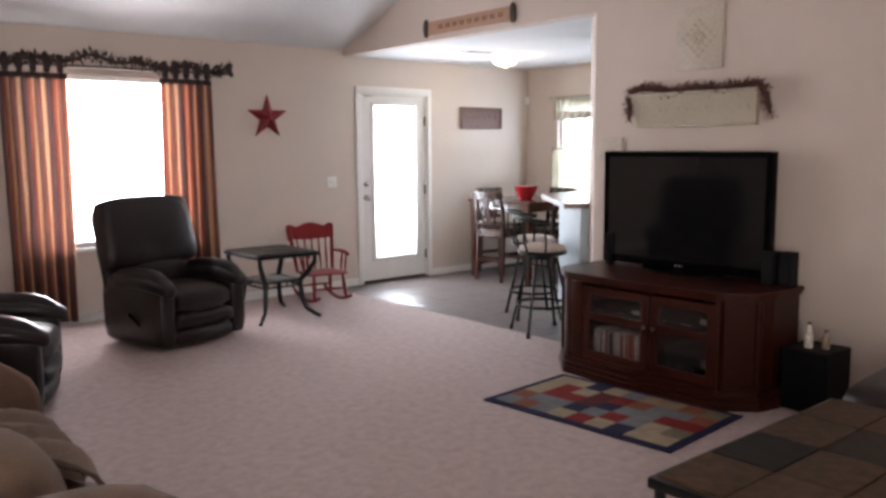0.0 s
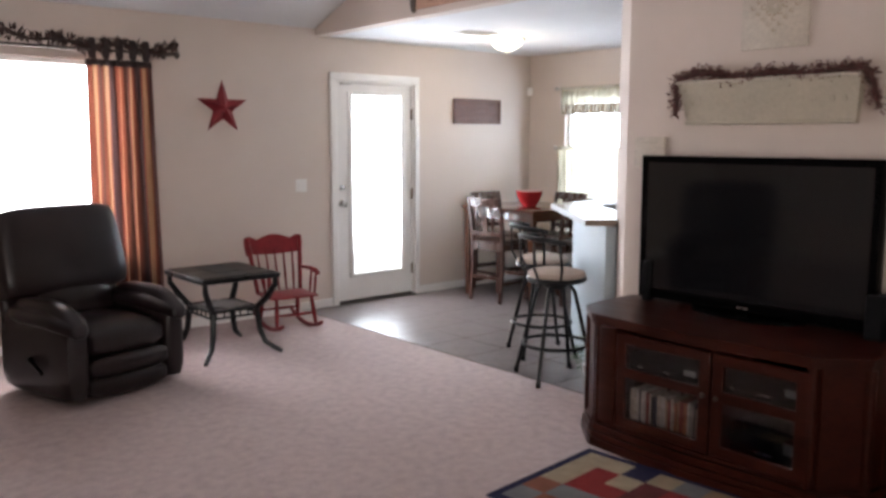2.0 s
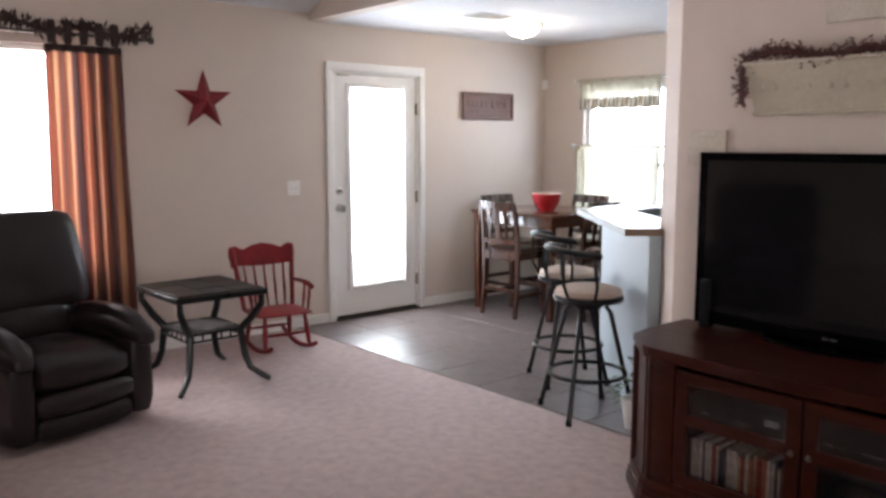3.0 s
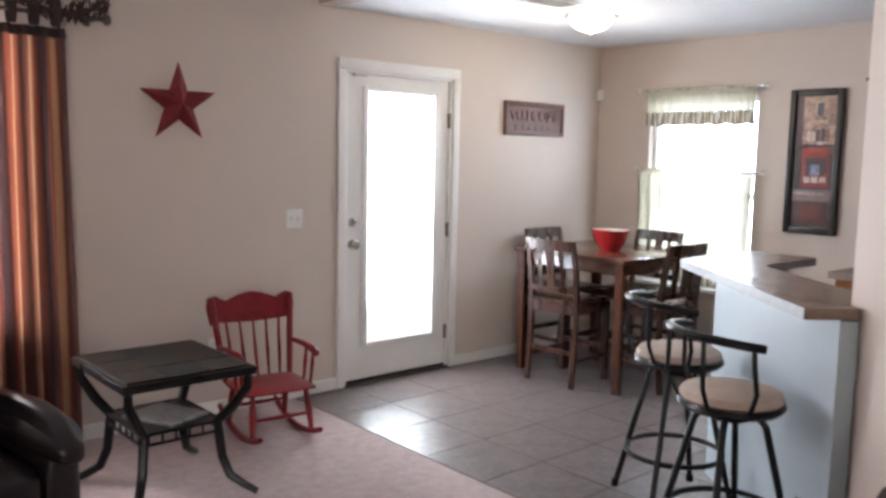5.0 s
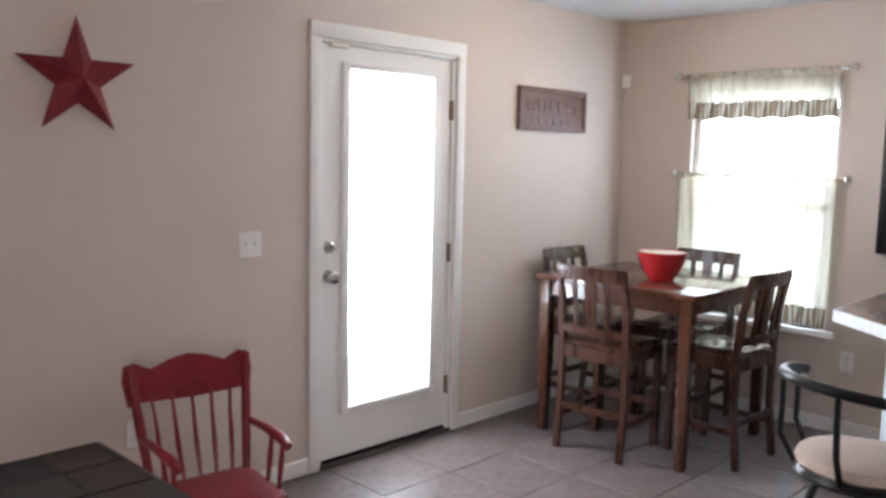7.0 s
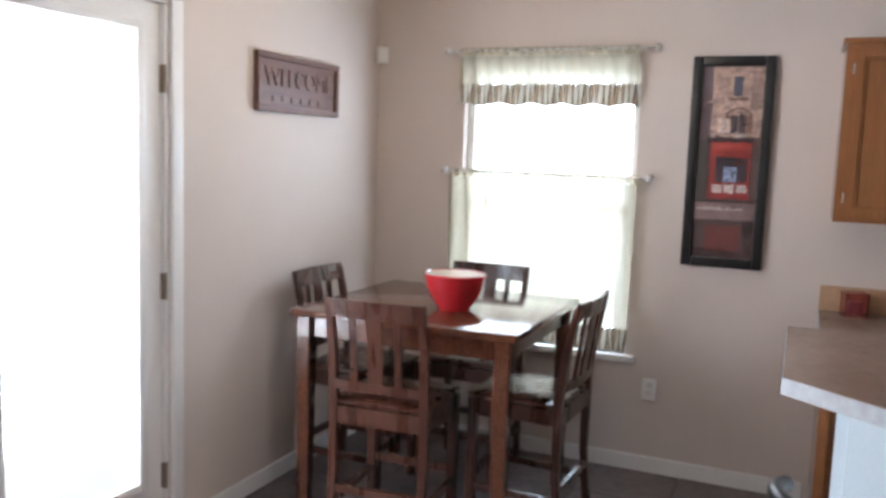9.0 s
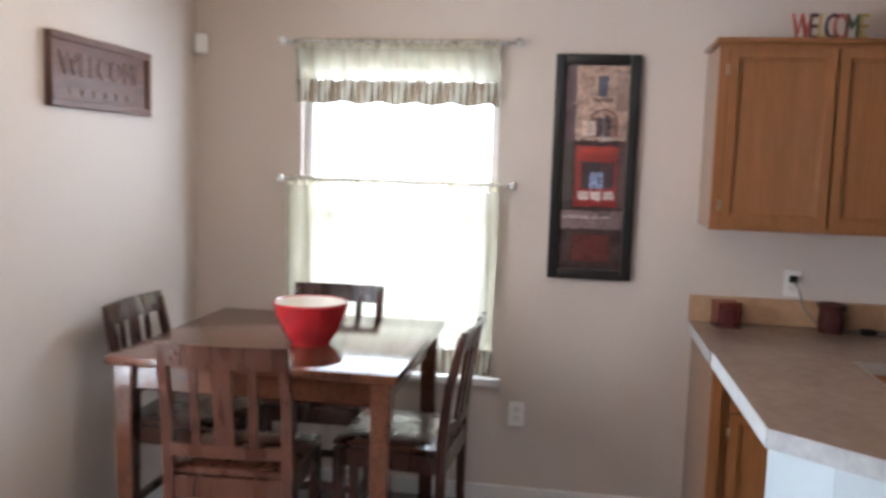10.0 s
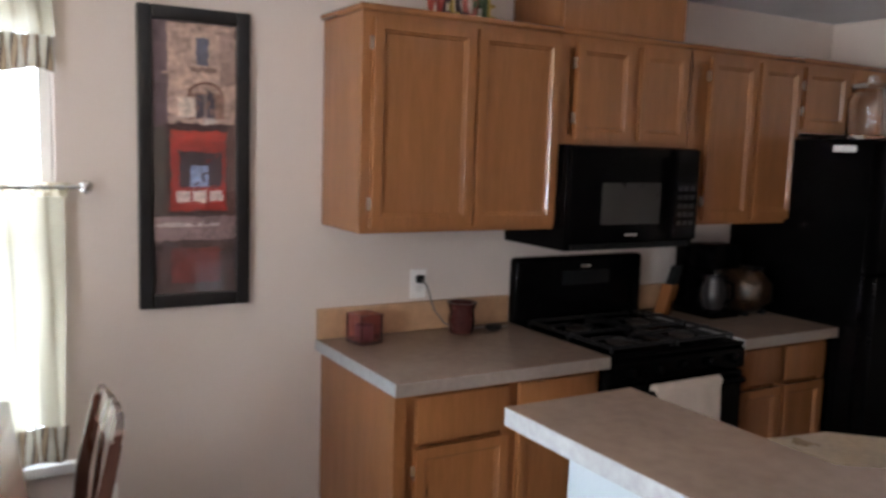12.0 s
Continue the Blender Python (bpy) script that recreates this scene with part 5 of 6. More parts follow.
# ---- bar stools ----
def stool(m, label):
    th = thing("bar_stool", m, label, "bar stool", "bar stools")
    SZ = 0.675
    part("seat_pad", lathe(bmesh.new(), [(0, SZ - 0.005), (0.175, SZ - 0.005), (0.19, SZ + 0.012), (0.18, SZ + 0.035), (0.13, SZ + 0.05), (0, SZ + 0.056)], 28), M_SEATPAD, th, "beige padded round seat")
    part("seat_ring", lathe(bmesh.new(), [(0, SZ - 0.03), (0.185, SZ - 0.03), (0.198, SZ - 0.015), (0.192, SZ + 0.004), (0.15, SZ), (0, SZ)], 28), M_IRON, th)
    part("swivel", lathe(bmesh.new(), [(0, SZ - 0.075), (0.07, SZ - 0.075), (0.09, SZ - 0.05), (0.09, SZ - 0.03), (0, SZ - 0.03)], 20), M_IRON, th)
    for k in range(4):
        a = radians(45 + 90 * k)
        c, s = math.cos(a), math.sin(a)
        leg = part("leg", tube(bmesh.new(), [(0.10 * c, 0.10 * s, SZ - 0.055), (0.13 * c, 0.13 * s, SZ - 0.09), (0.275 * c, 0.275 * s, 0.012)], 0.0135, 8), M_IRON, th)
        part("foot_cap", lathe(bmesh.new(), [(0, 0), (0.017, 0), (0.017, 0.03), (0.013, 0.034), (0, 0.034)], 10, (0.275 * c, 0.275 * s, 0)), M_BLACKM, leg)
    part("foot_ring", tube(bmesh.new(), arc((0, 0), 0.215, 0, 351, 39, 0.235), 0.012, 8, True), M_IRON, th)
    # rail that wraps the back, with curved uprights; the back is at -x
    rail = []
    for i in range(25):
        a = radians(95 + 170 * i / 24)
        f = abs(i - 12) / 12
        rail.append((0.215 * math.cos(a) - 0.02, 0.225 * math.sin(a), 0.945 - 0.03 * f ** 2))
    part("back_rail", tube(bmesh.new(), rail, 0.0165, 10), M_IRON, th)
    for a in (105, 150, 210, 255):
        t = radians(a)
        e = (0.215 * math.cos(t) - 0.02, 0.225 * math.sin(t), 0.935)
        pts = [(0.185 * math.cos(t), 0.185 * math.sin(t), SZ - 0.01), (0.235 * math.cos(t), 0.235 * math.sin(t), SZ + 0.08), (0.225 * math.cos(t) - 0.01, 0.225 * math.sin(t), SZ + 0.17), e]
        part("back_upright", tube(bmesh.new(), pts, 0.009, 8), M_IRON, th)
    return th


s1 = stool(pose(4.60, 4.165, 0, 0, 0, -25), "black iron bar stool with beige round seat at the bar")
copy_thing(s1, pose(5.02, 4.665, 0, 0, 0, -30))

# ---- dining set ----
TZ = 0.905
tb = thing("dining_table", pose(6.632, 6.312, 0), "square counter-height dark cherry dining table", "table")
part("tabletop", boxes(((-0.475, -0.49, TZ - 0.03), (0.475, 0.49, TZ)), bevel=0.006, seg=2), M_TABLEWOOD, tb)
for lo, hi in (((-0.43, -0.445, TZ - 0.115), (0.43, -0.42, TZ - 0.03)), ((-0.43, 0.42, TZ - 0.115), (0.43, 0.445, TZ - 0.03)), ((-0.435, -0.42, TZ - 0.115), (-0.41, 0.42, TZ - 0.03)), ((0.41, -0.42, TZ - 0.115), (0.435, 0.42, TZ - 0.03))):
    part("apron", boxes((lo, hi), bevel=0.003), M_TABLEWOOD, tb)
for sx in (-1, 1):
    for sy in (-1, 1):
        b = bmesh.new()
        cx, cy = sx * 0.425, sy * 0.435
        vs = box(b, (cx - 0.034, cy - 0.034, 0), (cx + 0.034, cy + 0.034, TZ - 0.03), 0.005)
        for v in b.verts:
            if v.co.z < 0.3:
                v.co.x = cx + (v.co.x - cx) * 0.72
                v.co.y = cy + (v.co.y - cy) * 0.72
        part("leg", b, M_TABLEWOOD, tb)


def dining_chair(m, label):
    """Counter-height slat-back chair; the back is at -y and it faces +y."""
    th = thing("dining_chair", m, label, "chair", "chairs round the dining table")
    sh = 0.60
    b = bmesh.new()
    cushion(b, (-0.21, -0.19, sh - 0.035), (0.21, 0.21, sh), -0.004, 5, 0.012)
    part("seat", b, M_CHAIRWOOD, th)
    for s in (-1, 1):
        part("back_post", tube(bmesh.new(), [(s * 0.19, -0.215, 0.0), (s * 0.19, -0.185, 0.30), (s * 0.19, -0.185, sh), (s * 0.19, -0.205, 0.80), (s * 0.19, -0.245, 0.985)], [0.021, 0.022, 0.024, 0.022, 0.018], 4), M_CHAIRWOOD, th)
        b = bmesh.new()
        box(b, (s * 0.185 - 0.019, 0.165, 0), (s * 0.185 + 0.019, 0.203, sh - 0.035), 0.003)
        part("front_leg", b, M_CHAIRWOOD, th)
        part("side_rail", boxes(((s * 0.185 - 0.011, -0.17, sh - 0.10), (s * 0.185 + 0.011, 0.17, sh - 0.035))), M_CHAIRWOOD, th)
        part("stretcher", boxes(((s * 0.185 - 0.010, -0.18, 0.17), (s * 0.185 + 0.010, 0.17, 0.20))), M_CHAIRWOOD, th)
    part("front_rail", boxes(((-0.17, 0.175, sh - 0.10), (0.17, 0.195, sh - 0.035))), M_CHAIRWOOD, th)
    part("back_rail", boxes(((-0.17, -0.20, sh - 0.10), (0.17, -0.175, sh - 0.03))), M_CHAIRWOOD, th)
    part("foot_rail", boxes(((-0.17, 0.172, 0.22), (0.17, 0.196, 0.255))), M_CHAIRWOOD, th)
    part("foot_rail", boxes(((-0.17, -0.205, 0.22), (0.17, -0.185, 0.25))), M_CHAIRWOOD, th)

    def curved(x0, x1, z0, z1, y0, y1, bow=0.018, thick=0.016):
        b = bmesh.new()
        n = 8
        pts = []
        for i in range(n + 1):
            f = i / n
            x = x0 + f * (x1 - x0)
            k = bow * (1 - (x / 0.2) ** 2)
            pts.append((x, k))
        a0 = [b.verts.new((x, y0 - k, z0)) for x, k in pts]
        a1 = [b.verts.new((x, y1 - k, z1)) for x, k in pts]
        c0 = [b.verts.new((x, y0 - k + thick, z0)) for x, k in pts]
        c1 = [b.verts.new((x, y1 - k + thick, z1)) for x, k in pts]
        for i in range(n):
            for q in ((a0[i], a0[i + 1], a1[i + 1], a1[i]), (c0[i], c1[i], c1[i + 1], c0[i + 1]), (a1[i], a1[i + 1], c1[i + 1], c1[i]), (a0[i], c0[i], c0[i + 1], a0[i + 1])):
                b.faces.new(q)
        b.faces.new((a0[0], a1[0], c1[0], c0[0]))
        b.faces.new((a0[n], c0[n], c1[n], a1[n]))
        bmesh.ops.recalc_face_normals(b, faces=b.faces)
        return b

    part("crest_rail", curved(-0.205, 0.205, 0.930, 1.005, -0.243, -0.26), M_CHAIRWOOD, th)
    part("lower_back_rail", curved(-0.18, 0.18, 0.640, 0.680, -0.203, -0.207), M_CHAIRWOOD, th)
    for x, w in ((-0.092, 0.0135), (0.0, 0.031), (0.092, 0.0135)):
        part("back_slat", curved(x - w, x + w, 0.675, 0.935, -0.204, -0.240, thick=0.012), M_CHAIRWOOD, th)
    return th


c1 = dining_chair(pose(6.258, 6.345, 0, 0, 0, -86), "dark cherry slat-back counter chair pulled to the table")
copy_thing(c1, pose(6.622, 5.89, 0, 0, 0, -3))
copy_thing(c1, pose(6.665, 6.735, 0, 0, 0, 180))
copy_thing(c1, pose(7.045, 6.33, 0, 0, 0, 92))
bowl = thing("mixing_bowl", pose(6.525, 6.22, TZ), "red ceramic mixing bowl with white inside on the table", "bowl")
part("outside", lathe(bmesh.new(), [(0, 0.001), (0.07, 0.001), (0.072, 0.012), (0.10, 0.05), (0.122, 0.10), (0.13, 0.135), (0.136, 0.15), (0.132, 0.156), (0.128, 0.152)], 40), M_BOWL, bowl)
part("inside", lathe(bmesh.new(), [(0.130, 0.1545), (0.124, 0.13), (0.115, 0.10), (0.092, 0.05), (0.06, 0.016), (0, 0.012)], 40), mat("white_glaze", (0.78, 0.74, 0.66), 0.2, vary=0.03), bowl, "white glazed inside")


# ---- kitchen along the window wall ----
def panel_door(bm, x0, x1, z0, z1, y, rail=0.05):
    """One framed door with a recessed flat panel."""
    box(bm, (x0, y, z0), (x1, y + 0.02, z1))
    front = [f for f in bm.faces if all(abs(v.co.y - y) < 1e-5 for v in f.verts)]
    bmesh.ops.inset_region(bm, faces=front, thickness=0.004, depth=0.0)
    bmesh.ops.inset_region(bm, faces=front, thickness=rail - 0.004, depth=0.0)
    bmesh.ops.inset_region(bm, faces=front, thickness=0.006, depth=-0.005)
    bmesh.ops.inset_region(bm, faces=front, thickness=0.008, depth=0.0)
    bmesh.ops.inset_region(bm, faces=front, thickness=0.004, depth=-0.006)
    return bm


def cabinet(name, y_far, w, z0, z1, depth, spans, label, drawers=0.0, crown=False, toe=0.0):
    """Stands against the window wall; local x runs along -y, doors at y = 0."""
    th = thing(name, Matrix.Translation((WX - depth, y_far, z0)) @ pose(0, 0, 0, 0, 0, -90), label, "cabinet", "kitchen cabinets")
    h = z1 - z0
    part("body", boxes(((0.001, 0.022, toe), (w - 0.001, depth - 0.002, h)), bevel=0.002), M_OAK, th)
    fr = part("face_frame", boxes(((0.001, 0.0, toe), (0.04, 0.0215, h)), ((w - 0.04, 0.0, toe), (w - 0.001, 0.0215, h)), ((0.04, 0.0, h - 0.045), (w - 0.04, 0.0215, h)), ((0.04, 0.0, toe), (w - 0.04, 0.0215, toe + 0.04))), M_OAK, th)
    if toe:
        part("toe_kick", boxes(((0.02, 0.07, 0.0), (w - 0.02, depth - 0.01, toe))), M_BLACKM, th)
    top = h - 0.02 - drawers
    part("mullion", boxes(((spans[0][1] - 0.02, 0.0, toe + 0.04), (spans[1][0] + 0.02, 0.0215, h - 0.045))), M_OAK, th)
    for i, (x0, x1) in enumerate(spans):
        d = part("door", panel_door(bmesh.new(), x0, x1, toe + 0.02, top, -0.021), M_OAK, th)
        for z in (toe + 0.10, top - 0.08):
            xx = x0 - 0.006 if i == 0 else x1 + 0.002
            part("hinge", boxes(((xx, -0.012, z - 0.02), (xx + 0.005, 0.0, z + 0.02))), M_CHROME, d)
        if drawers:
            part("drawer_front", boxes(((x0, -0.021, top + 0.02), (x1, -0.001, h - 0.02)), bevel=0.004, seg=2), M_OAK, th)
    if crown:
        part("crown_moulding", boxes(((-0.015, -0.022, h), (w, depth - 0.002, h + 0.022)), bevel=0.006), M_OAK, th)
    return th


cabinet("wall_cabinet", 4.78, 0.808, 1.335, 2.06, 0.33, ((0.036, 0.428), (0.440, 0.796)), "honey oak double wall cabinet with panelled doors", crown=True)
cabinet("wall_cabinet", 3.971, 0.678, 1.655, 2.06, 0.33, ((0.068, 0.348), (0.392, 0.648)), "short honey oak cabinet over the microwave", crown=True)
cabinet("wall_cabinet", 3.292, 0.700, 1.335, 2.06, 0.33, ((0.104, 0.390), (0.412, 0.688)), "honey oak wall cabinet beside the refrigerator", crown=True)
cabinet("wall_cabinet", 2.591, 0.655, 1.745, 2.06, 0.33, ((0.014, 0.330), (0.352, 0.641)), "short honey oak cabinet over the refrigerator", crown=True)
cabinet("base_cabinet", 4.775, 0.825, 0.0, 0.869, 0.61, ((0.070, 0.425), (0.465, 0.800)), "honey oak base cabinet with drawers", drawers=0.17, toe=0.09)
cabinet("base_cabinet", 3.24, 0.58, 0.0, 0.869, 0.61, ((0.022, 0.280), (0.302, 0.560)), "honey oak base cabinet beside the range", drawers=0.17, toe=0.09)
chase = thing("duct_chase", Matrix.Translation((WX - 0.33, 3.965, 2.083)) @ pose(0, 0, 0, 0, 0, -90), "honey oak vent chase reaching the ceiling", "duct cover")
part("front_panel", boxes(((0, 0.0, 0), (0.63, 0.018, CK - 2.085)), bevel=0.003), M_OAK, chase)
part("side_panel", boxes(((0, 0.0185, 0), (0.018, 0.328, CK - 2.085))), M_OAK, chase)
part("side_panel", boxes(((0.612, 0.0185, 0), (0.63, 0.328, CK - 2.085))), M_OAK, chase)
for y_far, w in ((4.795, 0.85), (3.24, 0.585)):
    ct_ = thing("countertop", Matrix.Translation((WX - 0.66, y_far, 0.870)) @ pose(0, 0, 0, 0, 0, -90), "grey-brown laminate kitchen countertop", "countertop")
    part("surface", boxes(((0, 0, 0), (w, 0.655, 0.0415))), M_LAMINATE, ct_)
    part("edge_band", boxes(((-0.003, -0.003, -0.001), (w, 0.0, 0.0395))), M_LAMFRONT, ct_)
    part("edge_band", boxes(((-0.003, 0.0, -0.001), (0.0, 0.655, 0.0395))), M_LAMEDGE_DAYLIT, ct_)
    part("backsplash", boxes(((0, 0.638, 0.0415), (w, 0.658, 0.155)), bevel=0.003), M_OAKV, ct_, "pale wood backsplash strip")

# range
rg = thing("kitchen_range", Matrix.Translation((WX - 0.67, 3.945, 0)) @ pose(0, 0, 0, 0, 0, -90), "black gas range with a towel on its door", "range")
rw = 0.70
part("body", boxes(((0, 0.03, 0.05), (rw, 0.65, 0.885)), bevel=0.008), M_BLACK, rg)
od = part("oven_door", boxes(((0.01, 0.0, 0.20), (rw - 0.01, 0.03, 0.795)), bevel=0.008, seg=2), M_BLACK, rg)
part("oven_window", boxes(((0.14, -0.003, 0.32), (rw - 0.14, 0.001, 0.60))), M_SCREEN, od)
part("handle", tube(bmesh.new(), [(0.06, 0.0, 0.77), (0.06, -0.045, 0.77), (rw - 0.06, -0.045, 0.77), (rw - 0.06, 0.0, 0.77)], 0.013, 8), M_BLACK, od)
part("control_panel", boxes(((0.0, 0.0, 0.80), (rw, 0.04, 0.885)), bevel=0.012, seg=2), M_BLACK, rg)
for i in range(5):
    ob = part("knob", lathe(bmesh.new(), [(0, 0), (0.019, 0), (0.018, 0.02), (0.014, 0.026), (0, 0.026)], 14), M_BLACK, rg)
    ob.matrix_basis = pose(0.09 + 0.135 * i, 0.002, 0.845, 90)
part("drawer", boxes(((0.01, 0.005, 0.06), (rw - 0.01, 0.03, 0.185)), bevel=0.006), M_BLACK, rg)
part("cooktop", boxes(((-0.002, 0.01, 0.885), (rw + 0.002, 0.60, 0.905)), bevel=0.008, seg=2), M_BLACK, rg)
for sx in (0, 1):
    b = bmesh.new()
    x0, x1 = 0.05 + 0.33 * sx, 0.35 + 0.33 * sx
    for y in (0.06, 0.31, 0.56):
        tube(b, [(x0, y, 0.925), (x1, y, 0.925)], 0.007, 5)
    for x in (x0, x1):
        tube(b, [(x, 0.06, 0.925), (x, 0.56, 0.925)], 0.007, 5)
    for y in (0.185, 0.435):
        tube(b, [(x0, y, 0.932), ((x0 + x1) / 2 - 0.04, y, 0.932)], 0.007, 5)
        tube(b, [((x0 + x1) / 2 + 0.04, y, 0.932), (x1, y, 0.932)], 0.007, 5)
        tube(b, [((x0 + x1) / 2, y - 0.12, 0.932), ((x0 + x1) / 2, y - 0.04, 0.932)], 0.007, 5)
    for x in (x0, x1):
        for y in (0.06, 0.31, 0.56):
            tube(b, [(x, y, 0.90), (x, y, 0.925)], 0.007, 5)
    part("grate", b, M_IRON, rg, "black cast-iron grate")
    for y in (0.185, 0.435):
        part("burner", lathe(bmesh.new(), [(0, 0.905), (0.05, 0.905), (0.05, 0.915), (0.035, 0.922), (0, 0.922)], 18, ((x0 + x1) / 2, y, 0)), M_STEELDK, rg)
bk = part("backguard", boxes(((0.0, 0.60, 0.885), (rw, 0.66, 1.185)), bevel=0.02, seg=3), M_BLACK, rg)
part("clock_display", boxes(((0.24, 0.596, 1.06), (0.50, 0.601, 1.12))), M_BLACKM, bk)
part("badge", boxes(((0.34, 0.595, 1.135), (0.39, 0.6, 1.145))), M_CHROME, bk)
tw = thing("dish_towel", Matrix.Translation((WX - 0.67, 3.945, 0)) @ pose(0, 0, 0, 0, 0, -90), "beige dish towel hanging on the oven handle", "towel")
part("cloth", cloth(bmesh.new(), 0.165, 0.50, 0.50, 0.785, 0.003, 1, 40, 8, y=-0.066, seed=3), M_TOWEL, tw)
part("fold_back", cloth(bmesh.new(), 0.165, 0.50, 0.56, 0.785, 0.004, 3, 40, 8, y=-0.025, seed=5), M_TOWEL, tw)
part("fold_over", tube(bmesh.new(), [(0.165, -0.045, 0.784), (0.50, -0.045, 0.784)], 0.021, 10), M_TOWEL, tw)

# microwave
mw = thing("microwave", Matrix.Translation((WX - 0.42, 3.970, 1.255)) @ pose(0, 0, 0, 0, 0, -90), "black over-the-range microwave above the gas range", "microwave")
part("body", boxes(((0, 0.02, 0), (0.676, 0.418, 0.40)), bevel=0.006), M_BLACK, mw)
dr = part("door", boxes(((0.004, 0.0, 0.03), (0.50, 0.02, 0.395)), bevel=0.008, seg=2), M_BLACK, mw)
part("door_window", boxes(((0.155, -0.003, 0.10), (0.455, 0.001, 0.26))), mat("grey_mesh_window", (0.016, 0.014, 0.013), 0.3, vary=0.3, fine=300), dr)
part("handle", boxes(((0.505, -0.03, 0.06), (0.53, 0.0, 0.37)), bevel=0.008, seg=2), M_BLACK, dr)
cp = part("control_panel", boxes(((0.535, 0.0, 0.03), (0.672, 0.02, 0.395)), bevel=0.005), M_BLACK, mw)
for r in range(5):
    for c_ in range(3):
        part("key", boxes(((0.552 + 0.034 * c_, -0.002, 0.09 + 0.035 * r), (0.577 + 0.034 * c_, 0.001, 0.108 + 0.035 * r))), mat("grey_key", (0.014, 0.014, 0.014), 0.5), cp)
part("vent_grille", boxes(*[((0.02, -0.002, 0.004 + 0.008 * i), (0.64, 0.02, 0.008 + 0.008 * i)) for i in range(3)]), M_BLACKM, mw)
part("logo_bar", boxes(((0.28, -0.0035, 0.055), (0.34, 0.001, 0.063))), M_CHROME, dr)

# refrigerator
fg = thing("refrigerator", Matrix.Translation((WX - 0.80, 2.635, 0)) @ pose(0, 0, 0, 0, 0, -90), "tall black refrigerator with a small white label", "refrigerator")
part("body", boxes(((0, 0.06, 0.03), (0.69, 0.78, 1.72)), bevel=0.01), M_BLACK, fg)
for z0, z1, n in ((0.06, 1.15, "fridge_door"), (1.16, 1.715, "freezer_door")):
    d = part(n, boxes(((0.003, 0.0, z0), (0.687, 0.058, z1)), bevel=0.012, seg=2), M_BLACK, fg)
    part("handle", tube(bmesh.new(), [(0.63, 0.0, z0 + 0.15), (0.63, -0.045, z0 + 0.18), (0.63, -0.045, z1 - 0.12), (0.63, 0.0, z1 - 0.09)], 0.012, 8), M_BLACK, d)
part("label_sticker", boxes(((-0.0015, 0.14, 1.665), (0.0005, 0.25, 1.692))), M_PLASTIC, fg, "small white label")

# counter clutter
CZ = 0.9115


def jar(name, x, y, prof, m, label, cat, n=24):
    th = thing(name, pose(x, y, CZ), label, cat)
    part("vessel", lathe(bmesh.new(), prof, n), m, th)
    return th


gv = thing("square_vase", pose(7.325, 4.655, CZ, 0, 0, 12) @ Matrix.Diagonal((0.86, 0.86, 0.95, 1.0)), "small square plum glass candle holder", "candle holder")
part("glass", boxes(((-0.055, -0.055, 0.001), (0.055, 0.055, 0.012)), ((-0.055, -0.055, 0.012), (-0.047, 0.055, 0.115)), ((0.047, -0.055, 0.012), (0.055, 0.055, 0.115)), ((-0.047, -0.055, 0.012), (0.047, -0.047, 0.115)), ((-0.047, 0.047, 0.012), (0.047, 0.055, 0.115))), M_PLUM, gv)
part("candle", lathe(bmesh.new(), [(0, 0.013), (0.036, 0.013), (0.036, 0.07), (0, 0.072)], 18), mat("plum_wax", (0.34, 0.17, 0.18), 0.5), gv)
jar("wax_warmer", 7.33, 4.235, [(0, 0.001), (0.046, 0.001), (0.05, 0.02), (0.053, 0.05), (0.048, 0.085), (0.056, 0.11), (0.062, 0.122), (0.052, 0.122), (0.04, 0.10), (0, 0.10)], mat("red_brown_glaze", (0.055, 0.013, 0.012), 0.25, vary=0.3, scale=20), "dark red ceramic wax warmer on the counter", "wax warmer")
cord = thing("power_cord", Matrix(), "grey power cord from the outlet to the warmer", "cord")
part("plug", boxes(((WX - 0.035, 4.355, 1.10), (WX - 0.009, 4.385, 1.13)), bevel=0.004), M_BLACKM, cord)
part("wire", tube(bmesh.new(), [(WX - 0.035, 4.37, 1.115), (WX - 0.06, 4.36, 1.09), (WX - 0.065, 4.33, 1.00), (WX - 0.07, 4.28, 0.94), (WX - 0.10, 4.20, 0.92), (WX - 0.09, 4.10, 0.917), (WX - 0.12, 4.05, 0.917), (WX - 0.10, 4.00, 0.917)], 0.004, 6), mat("grey_cord", (0.16, 0.15, 0.14), 0.6), cord)
part("switch_block", boxes(((WX - 0.15, 4.06, 0.912), (WX - 0.11, 4.12, 0.936)), bevel=0.006), M_BLACKM, cord)
kb = thing("knife_block", pose(7.30, 3.19, CZ, 0, 0, 100) @ Matrix.Diagonal((0.6, 0.6, 0.85, 1.0)), "wooden knife block with black handles", "knife block")
b = bmesh.new()
box(b, (-0.045, -0.05, 0.001), (0.045, 0.05, 0.17), 0.005, 1)
for v in b.verts:
    v.co.y += 0.35 * v.co.z
part("block", b, M_OAK, kb)
for i in range(6):
    x = -0.03 + 0.03 * (i % 3)
    y = 0.05 + 0.04 * (i // 3)
    part("knife_handle", tube(bmesh.new(), [(x, y - 0.005, 0.165), (x, y + 0.04, 0.27)], 0.010, 6), M_BLACKM, kb)
cm = thing("coffee_maker", pose(7.24, 2.99, CZ, 0, 0, -90), "black drip coffee maker with glass carafe", "coffee maker")
part("base", boxes(((-0.09, -0.13, 0.001), (0.09, 0.11, 0.035)), bevel=0.01, seg=2), M_BLACK, cm)
part("tower", boxes(((-0.09, 0.02, 0.035), (0.09, 0.11, 0.32)), bevel=0.01, seg=2), M_BLACK, cm)
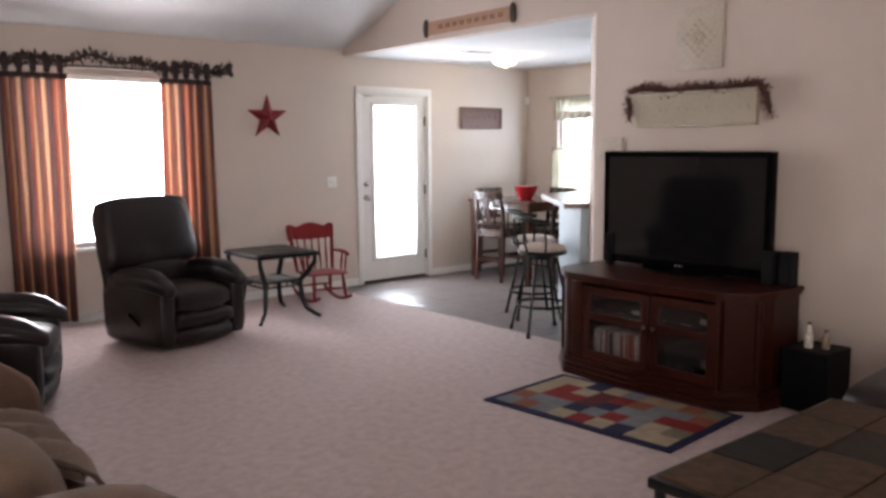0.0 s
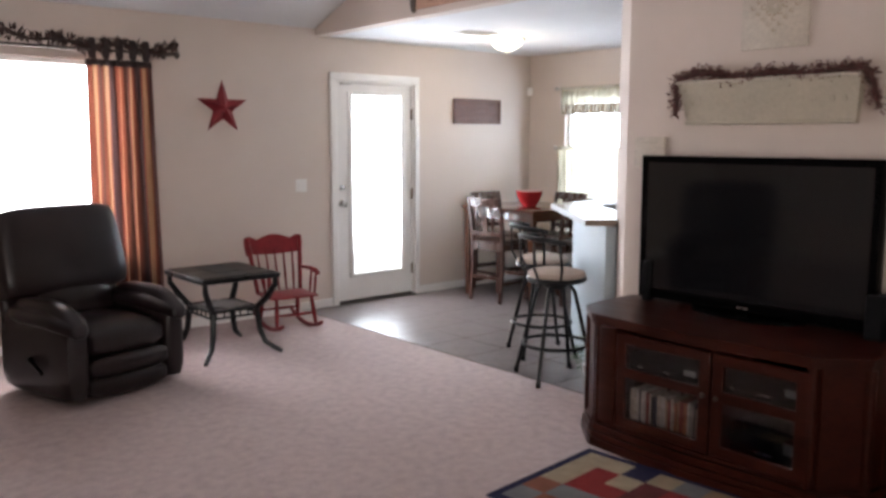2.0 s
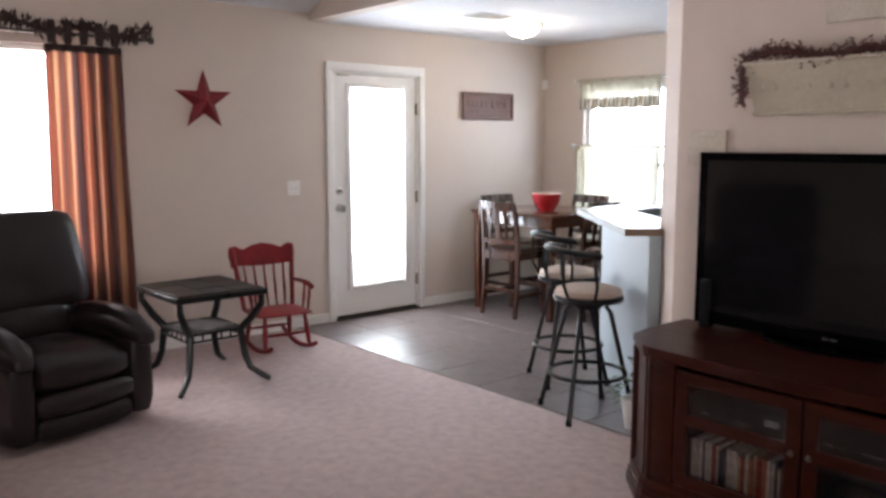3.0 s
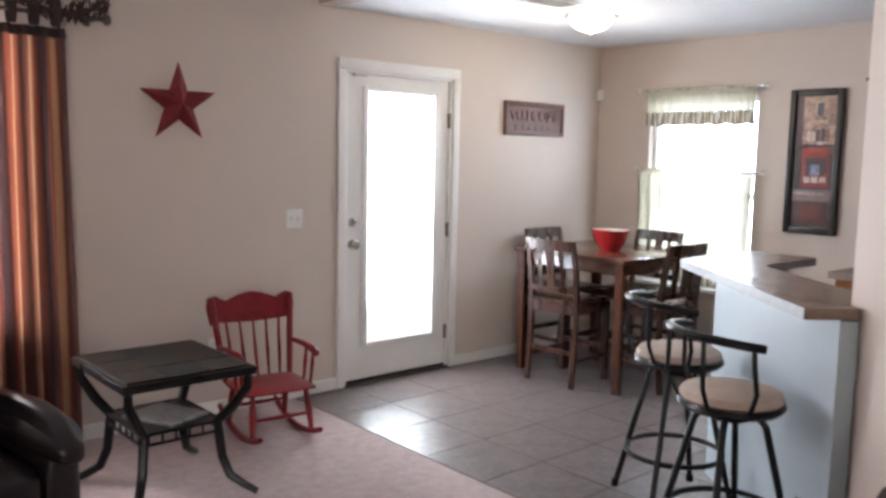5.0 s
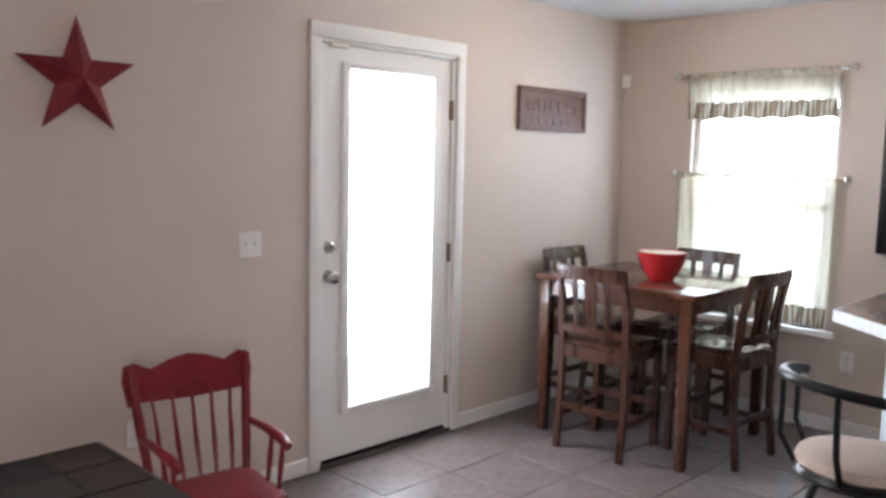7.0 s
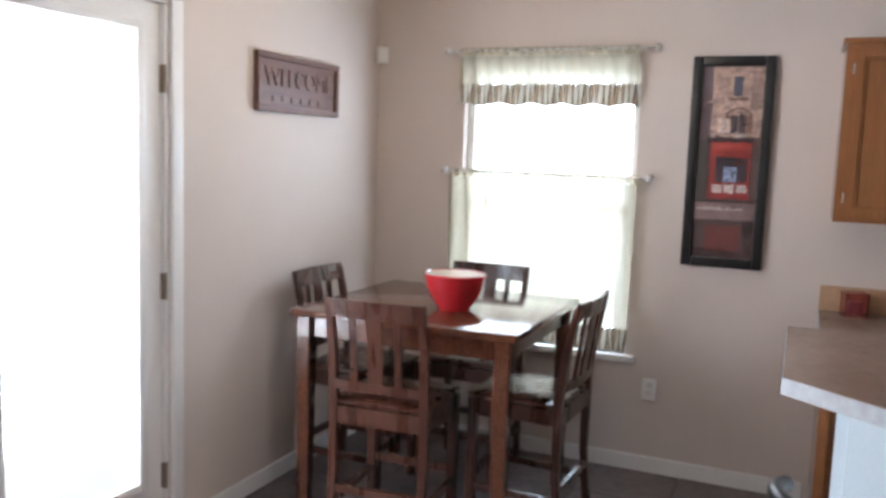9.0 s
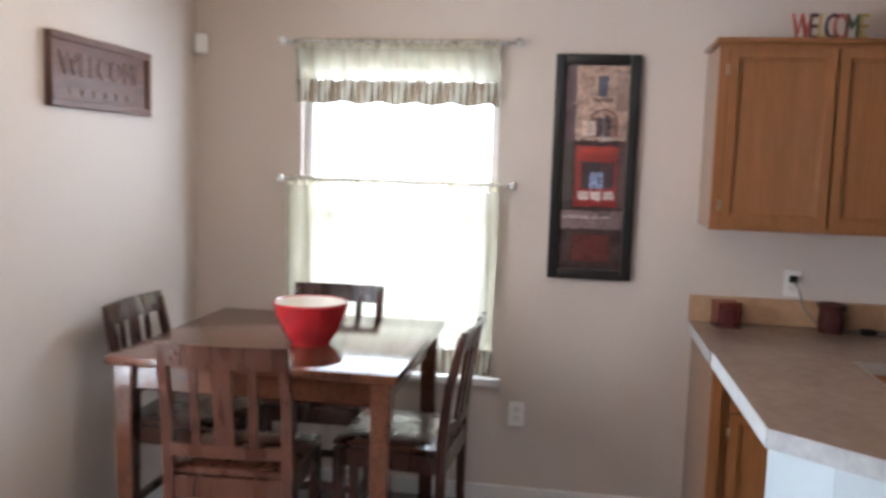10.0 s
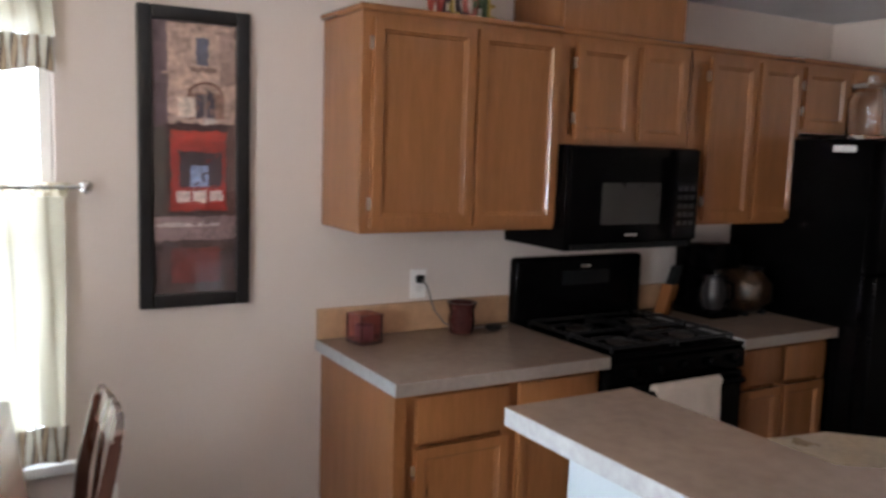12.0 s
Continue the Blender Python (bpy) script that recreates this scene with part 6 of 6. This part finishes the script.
part("brew_head", boxes(((-0.09, -0.12, 0.22), (0.09, 0.02, 0.33)), bevel=0.015, seg=2), M_BLACK, cm)
part("carafe", lathe(bmesh.new(), [(0, 0.037), (0.055, 0.037), (0.07, 0.08), (0.065, 0.13), (0.05, 0.165), (0.052, 0.18)], 20, (0, -0.055, 0)), M_DKGLASS, cm, "dark coffee-filled glass carafe")
part("carafe_handle", tube(bmesh.new(), [(0, -0.11, 0.17), (0, -0.155, 0.16), (0, -0.16, 0.09), (0, -0.12, 0.07)], 0.009, 6), M_BLACK, cm)
ts = thing("toaster", pose(7.22, 2.78, CZ, 0, 0, -90), "rounded dark bronze toaster on the counter", "toaster")
b = bmesh.new()
cushion(b, (-0.09, -0.15, 0.01), (0.09, 0.12, 0.21), 0.01, 6, 0.05)
part("shell", b, mat("bronze_shell", (0.032, 0.016, 0.008), 0.34, metal=0.4, vary=0.85, scale=22, edge=0.08), ts)
part("slot", boxes(((-0.035, -0.10, 0.205), (-0.01, 0.08, 0.217)), ((0.01, -0.10, 0.205), (0.035, 0.08, 0.217))), M_BLACKM, ts)
for x in (-0.06, 0.06):
    part("foot", boxes(((x - 0.01, -0.10, 0.0), (x + 0.01, 0.08, 0.02))), M_BLACKM, ts)
# block letters on the cabinet top
lc_ = [(0.36, 0.05, 0.035), (0.06, 0.025, 0.03), (0.42, 0.30, 0.08), (0.05, 0.025, 0.03), (0.38, 0.10, 0.08), (0.07, 0.10, 0.05), (0.42, 0.27, 0.05)]
yy = 4.49
for i, ch in enumerate("WELCOME"):
    w = 0.045 if ch in "WM" else 0.030
    th = thing("letter_block", Matrix.Translation((WX - 0.25, yy - w / 2, 2.083)) @ pose(0, 0, 0, 0, 0, -90), "painted wooden block letter standing on the cabinet", "letter", "letters on the cabinet")
    words("letter_shape", ch, 0.14, pose(0, 0, 0.049, 90) @ Matrix.Diagonal((0.52, 1.0, 1.0, 1.0)), mat("letter_paint", lc_[i], 0.45, vary=0.25, scale=12), th, 0.012)
    yy -= w + 0.004
jr = thing("glass_jar", pose(6.83, 2.50, 1.7205), "tall clear glass jar on top of the refrigerator", "jar")
part("jar_body", lathe(bmesh.new(), [(0, 0.001), (0.085, 0.001), (0.095, 0.02), (0.095, 0.17), (0.08, 0.20), (0.085, 0.215), (0.078, 0.21), (0.072, 0.198), (0.088, 0.165), (0.088, 0.02), (0, 0.012)], 28), M_GLASS, jr)
part("lid", lathe(bmesh.new(), [(0, 0.217), (0.088, 0.217), (0.08, 0.235), (0.02, 0.245), (0.022, 0.27), (0, 0.275)], 24), M_GLASS, jr)

# ---- floor tiles, each its own piece ----
TS, GAP = 0.430, 0.005
shared = {}


def tile_mesh(w, d):
    k = (round(w, 3), round(d, 3))
    if k not in shared:
        b = bmesh.new()
        box(b, (0, 0, -0.012), (w, d, 0.0), 0.0015)
        me = bpy.data.meshes.new("tile")
        b.to_mesh(me)
        b.free()
        me.materials.append(M_TILE)
        shared[k] = me
    return shared[k]


def edge_x(y):
    (xa, ya), (xb, yb), (xc, yc) = TE
    return xa + (xb - xa) * (y - ya) / (yb - ya) if y < yb else xb + (xc - xb) * (y - yb) / (yc - yb)


TX0, TY0 = 4.475, 6.217
for j in range(-11, 3):
    for i in range(-1, 8):
        x0, y0 = TX0 + i * TS, TY0 + j * TS
        x1, y1 = min(x0 + TS - GAP, WX), min(y0 + TS - GAP, WY)
        y0 = max(y0, 1.93)
        if x1 - x0 < 0.02 or y1 - y0 < 0.02:
            continue
        ea, eb = edge_x(y0), edge_x(y1)
        if x1 < max(ea, eb) + 0.03:
            continue
        if x0 >= max(ea, eb):
            ob = new("tile", tile_mesh(x1 - x0, y1 - y0))
            ob.parent = tile_bed
            ob.location = (x0, y0, 0)
        else:
            b = bmesh.new()
            prism(b, [(max(x0, ea), y0), (x1, y0), (x1, y1), (max(x0, eb), y1)], -0.012, 0.0)
            part("tile", b, M_TILE, tile_bed, smooth=None)
part("carpet_edge_strip", tube(bmesh.new(), [(x, y, -0.004) for x, y in TE], 0.008, 6), M_GROUT, tile_bed)
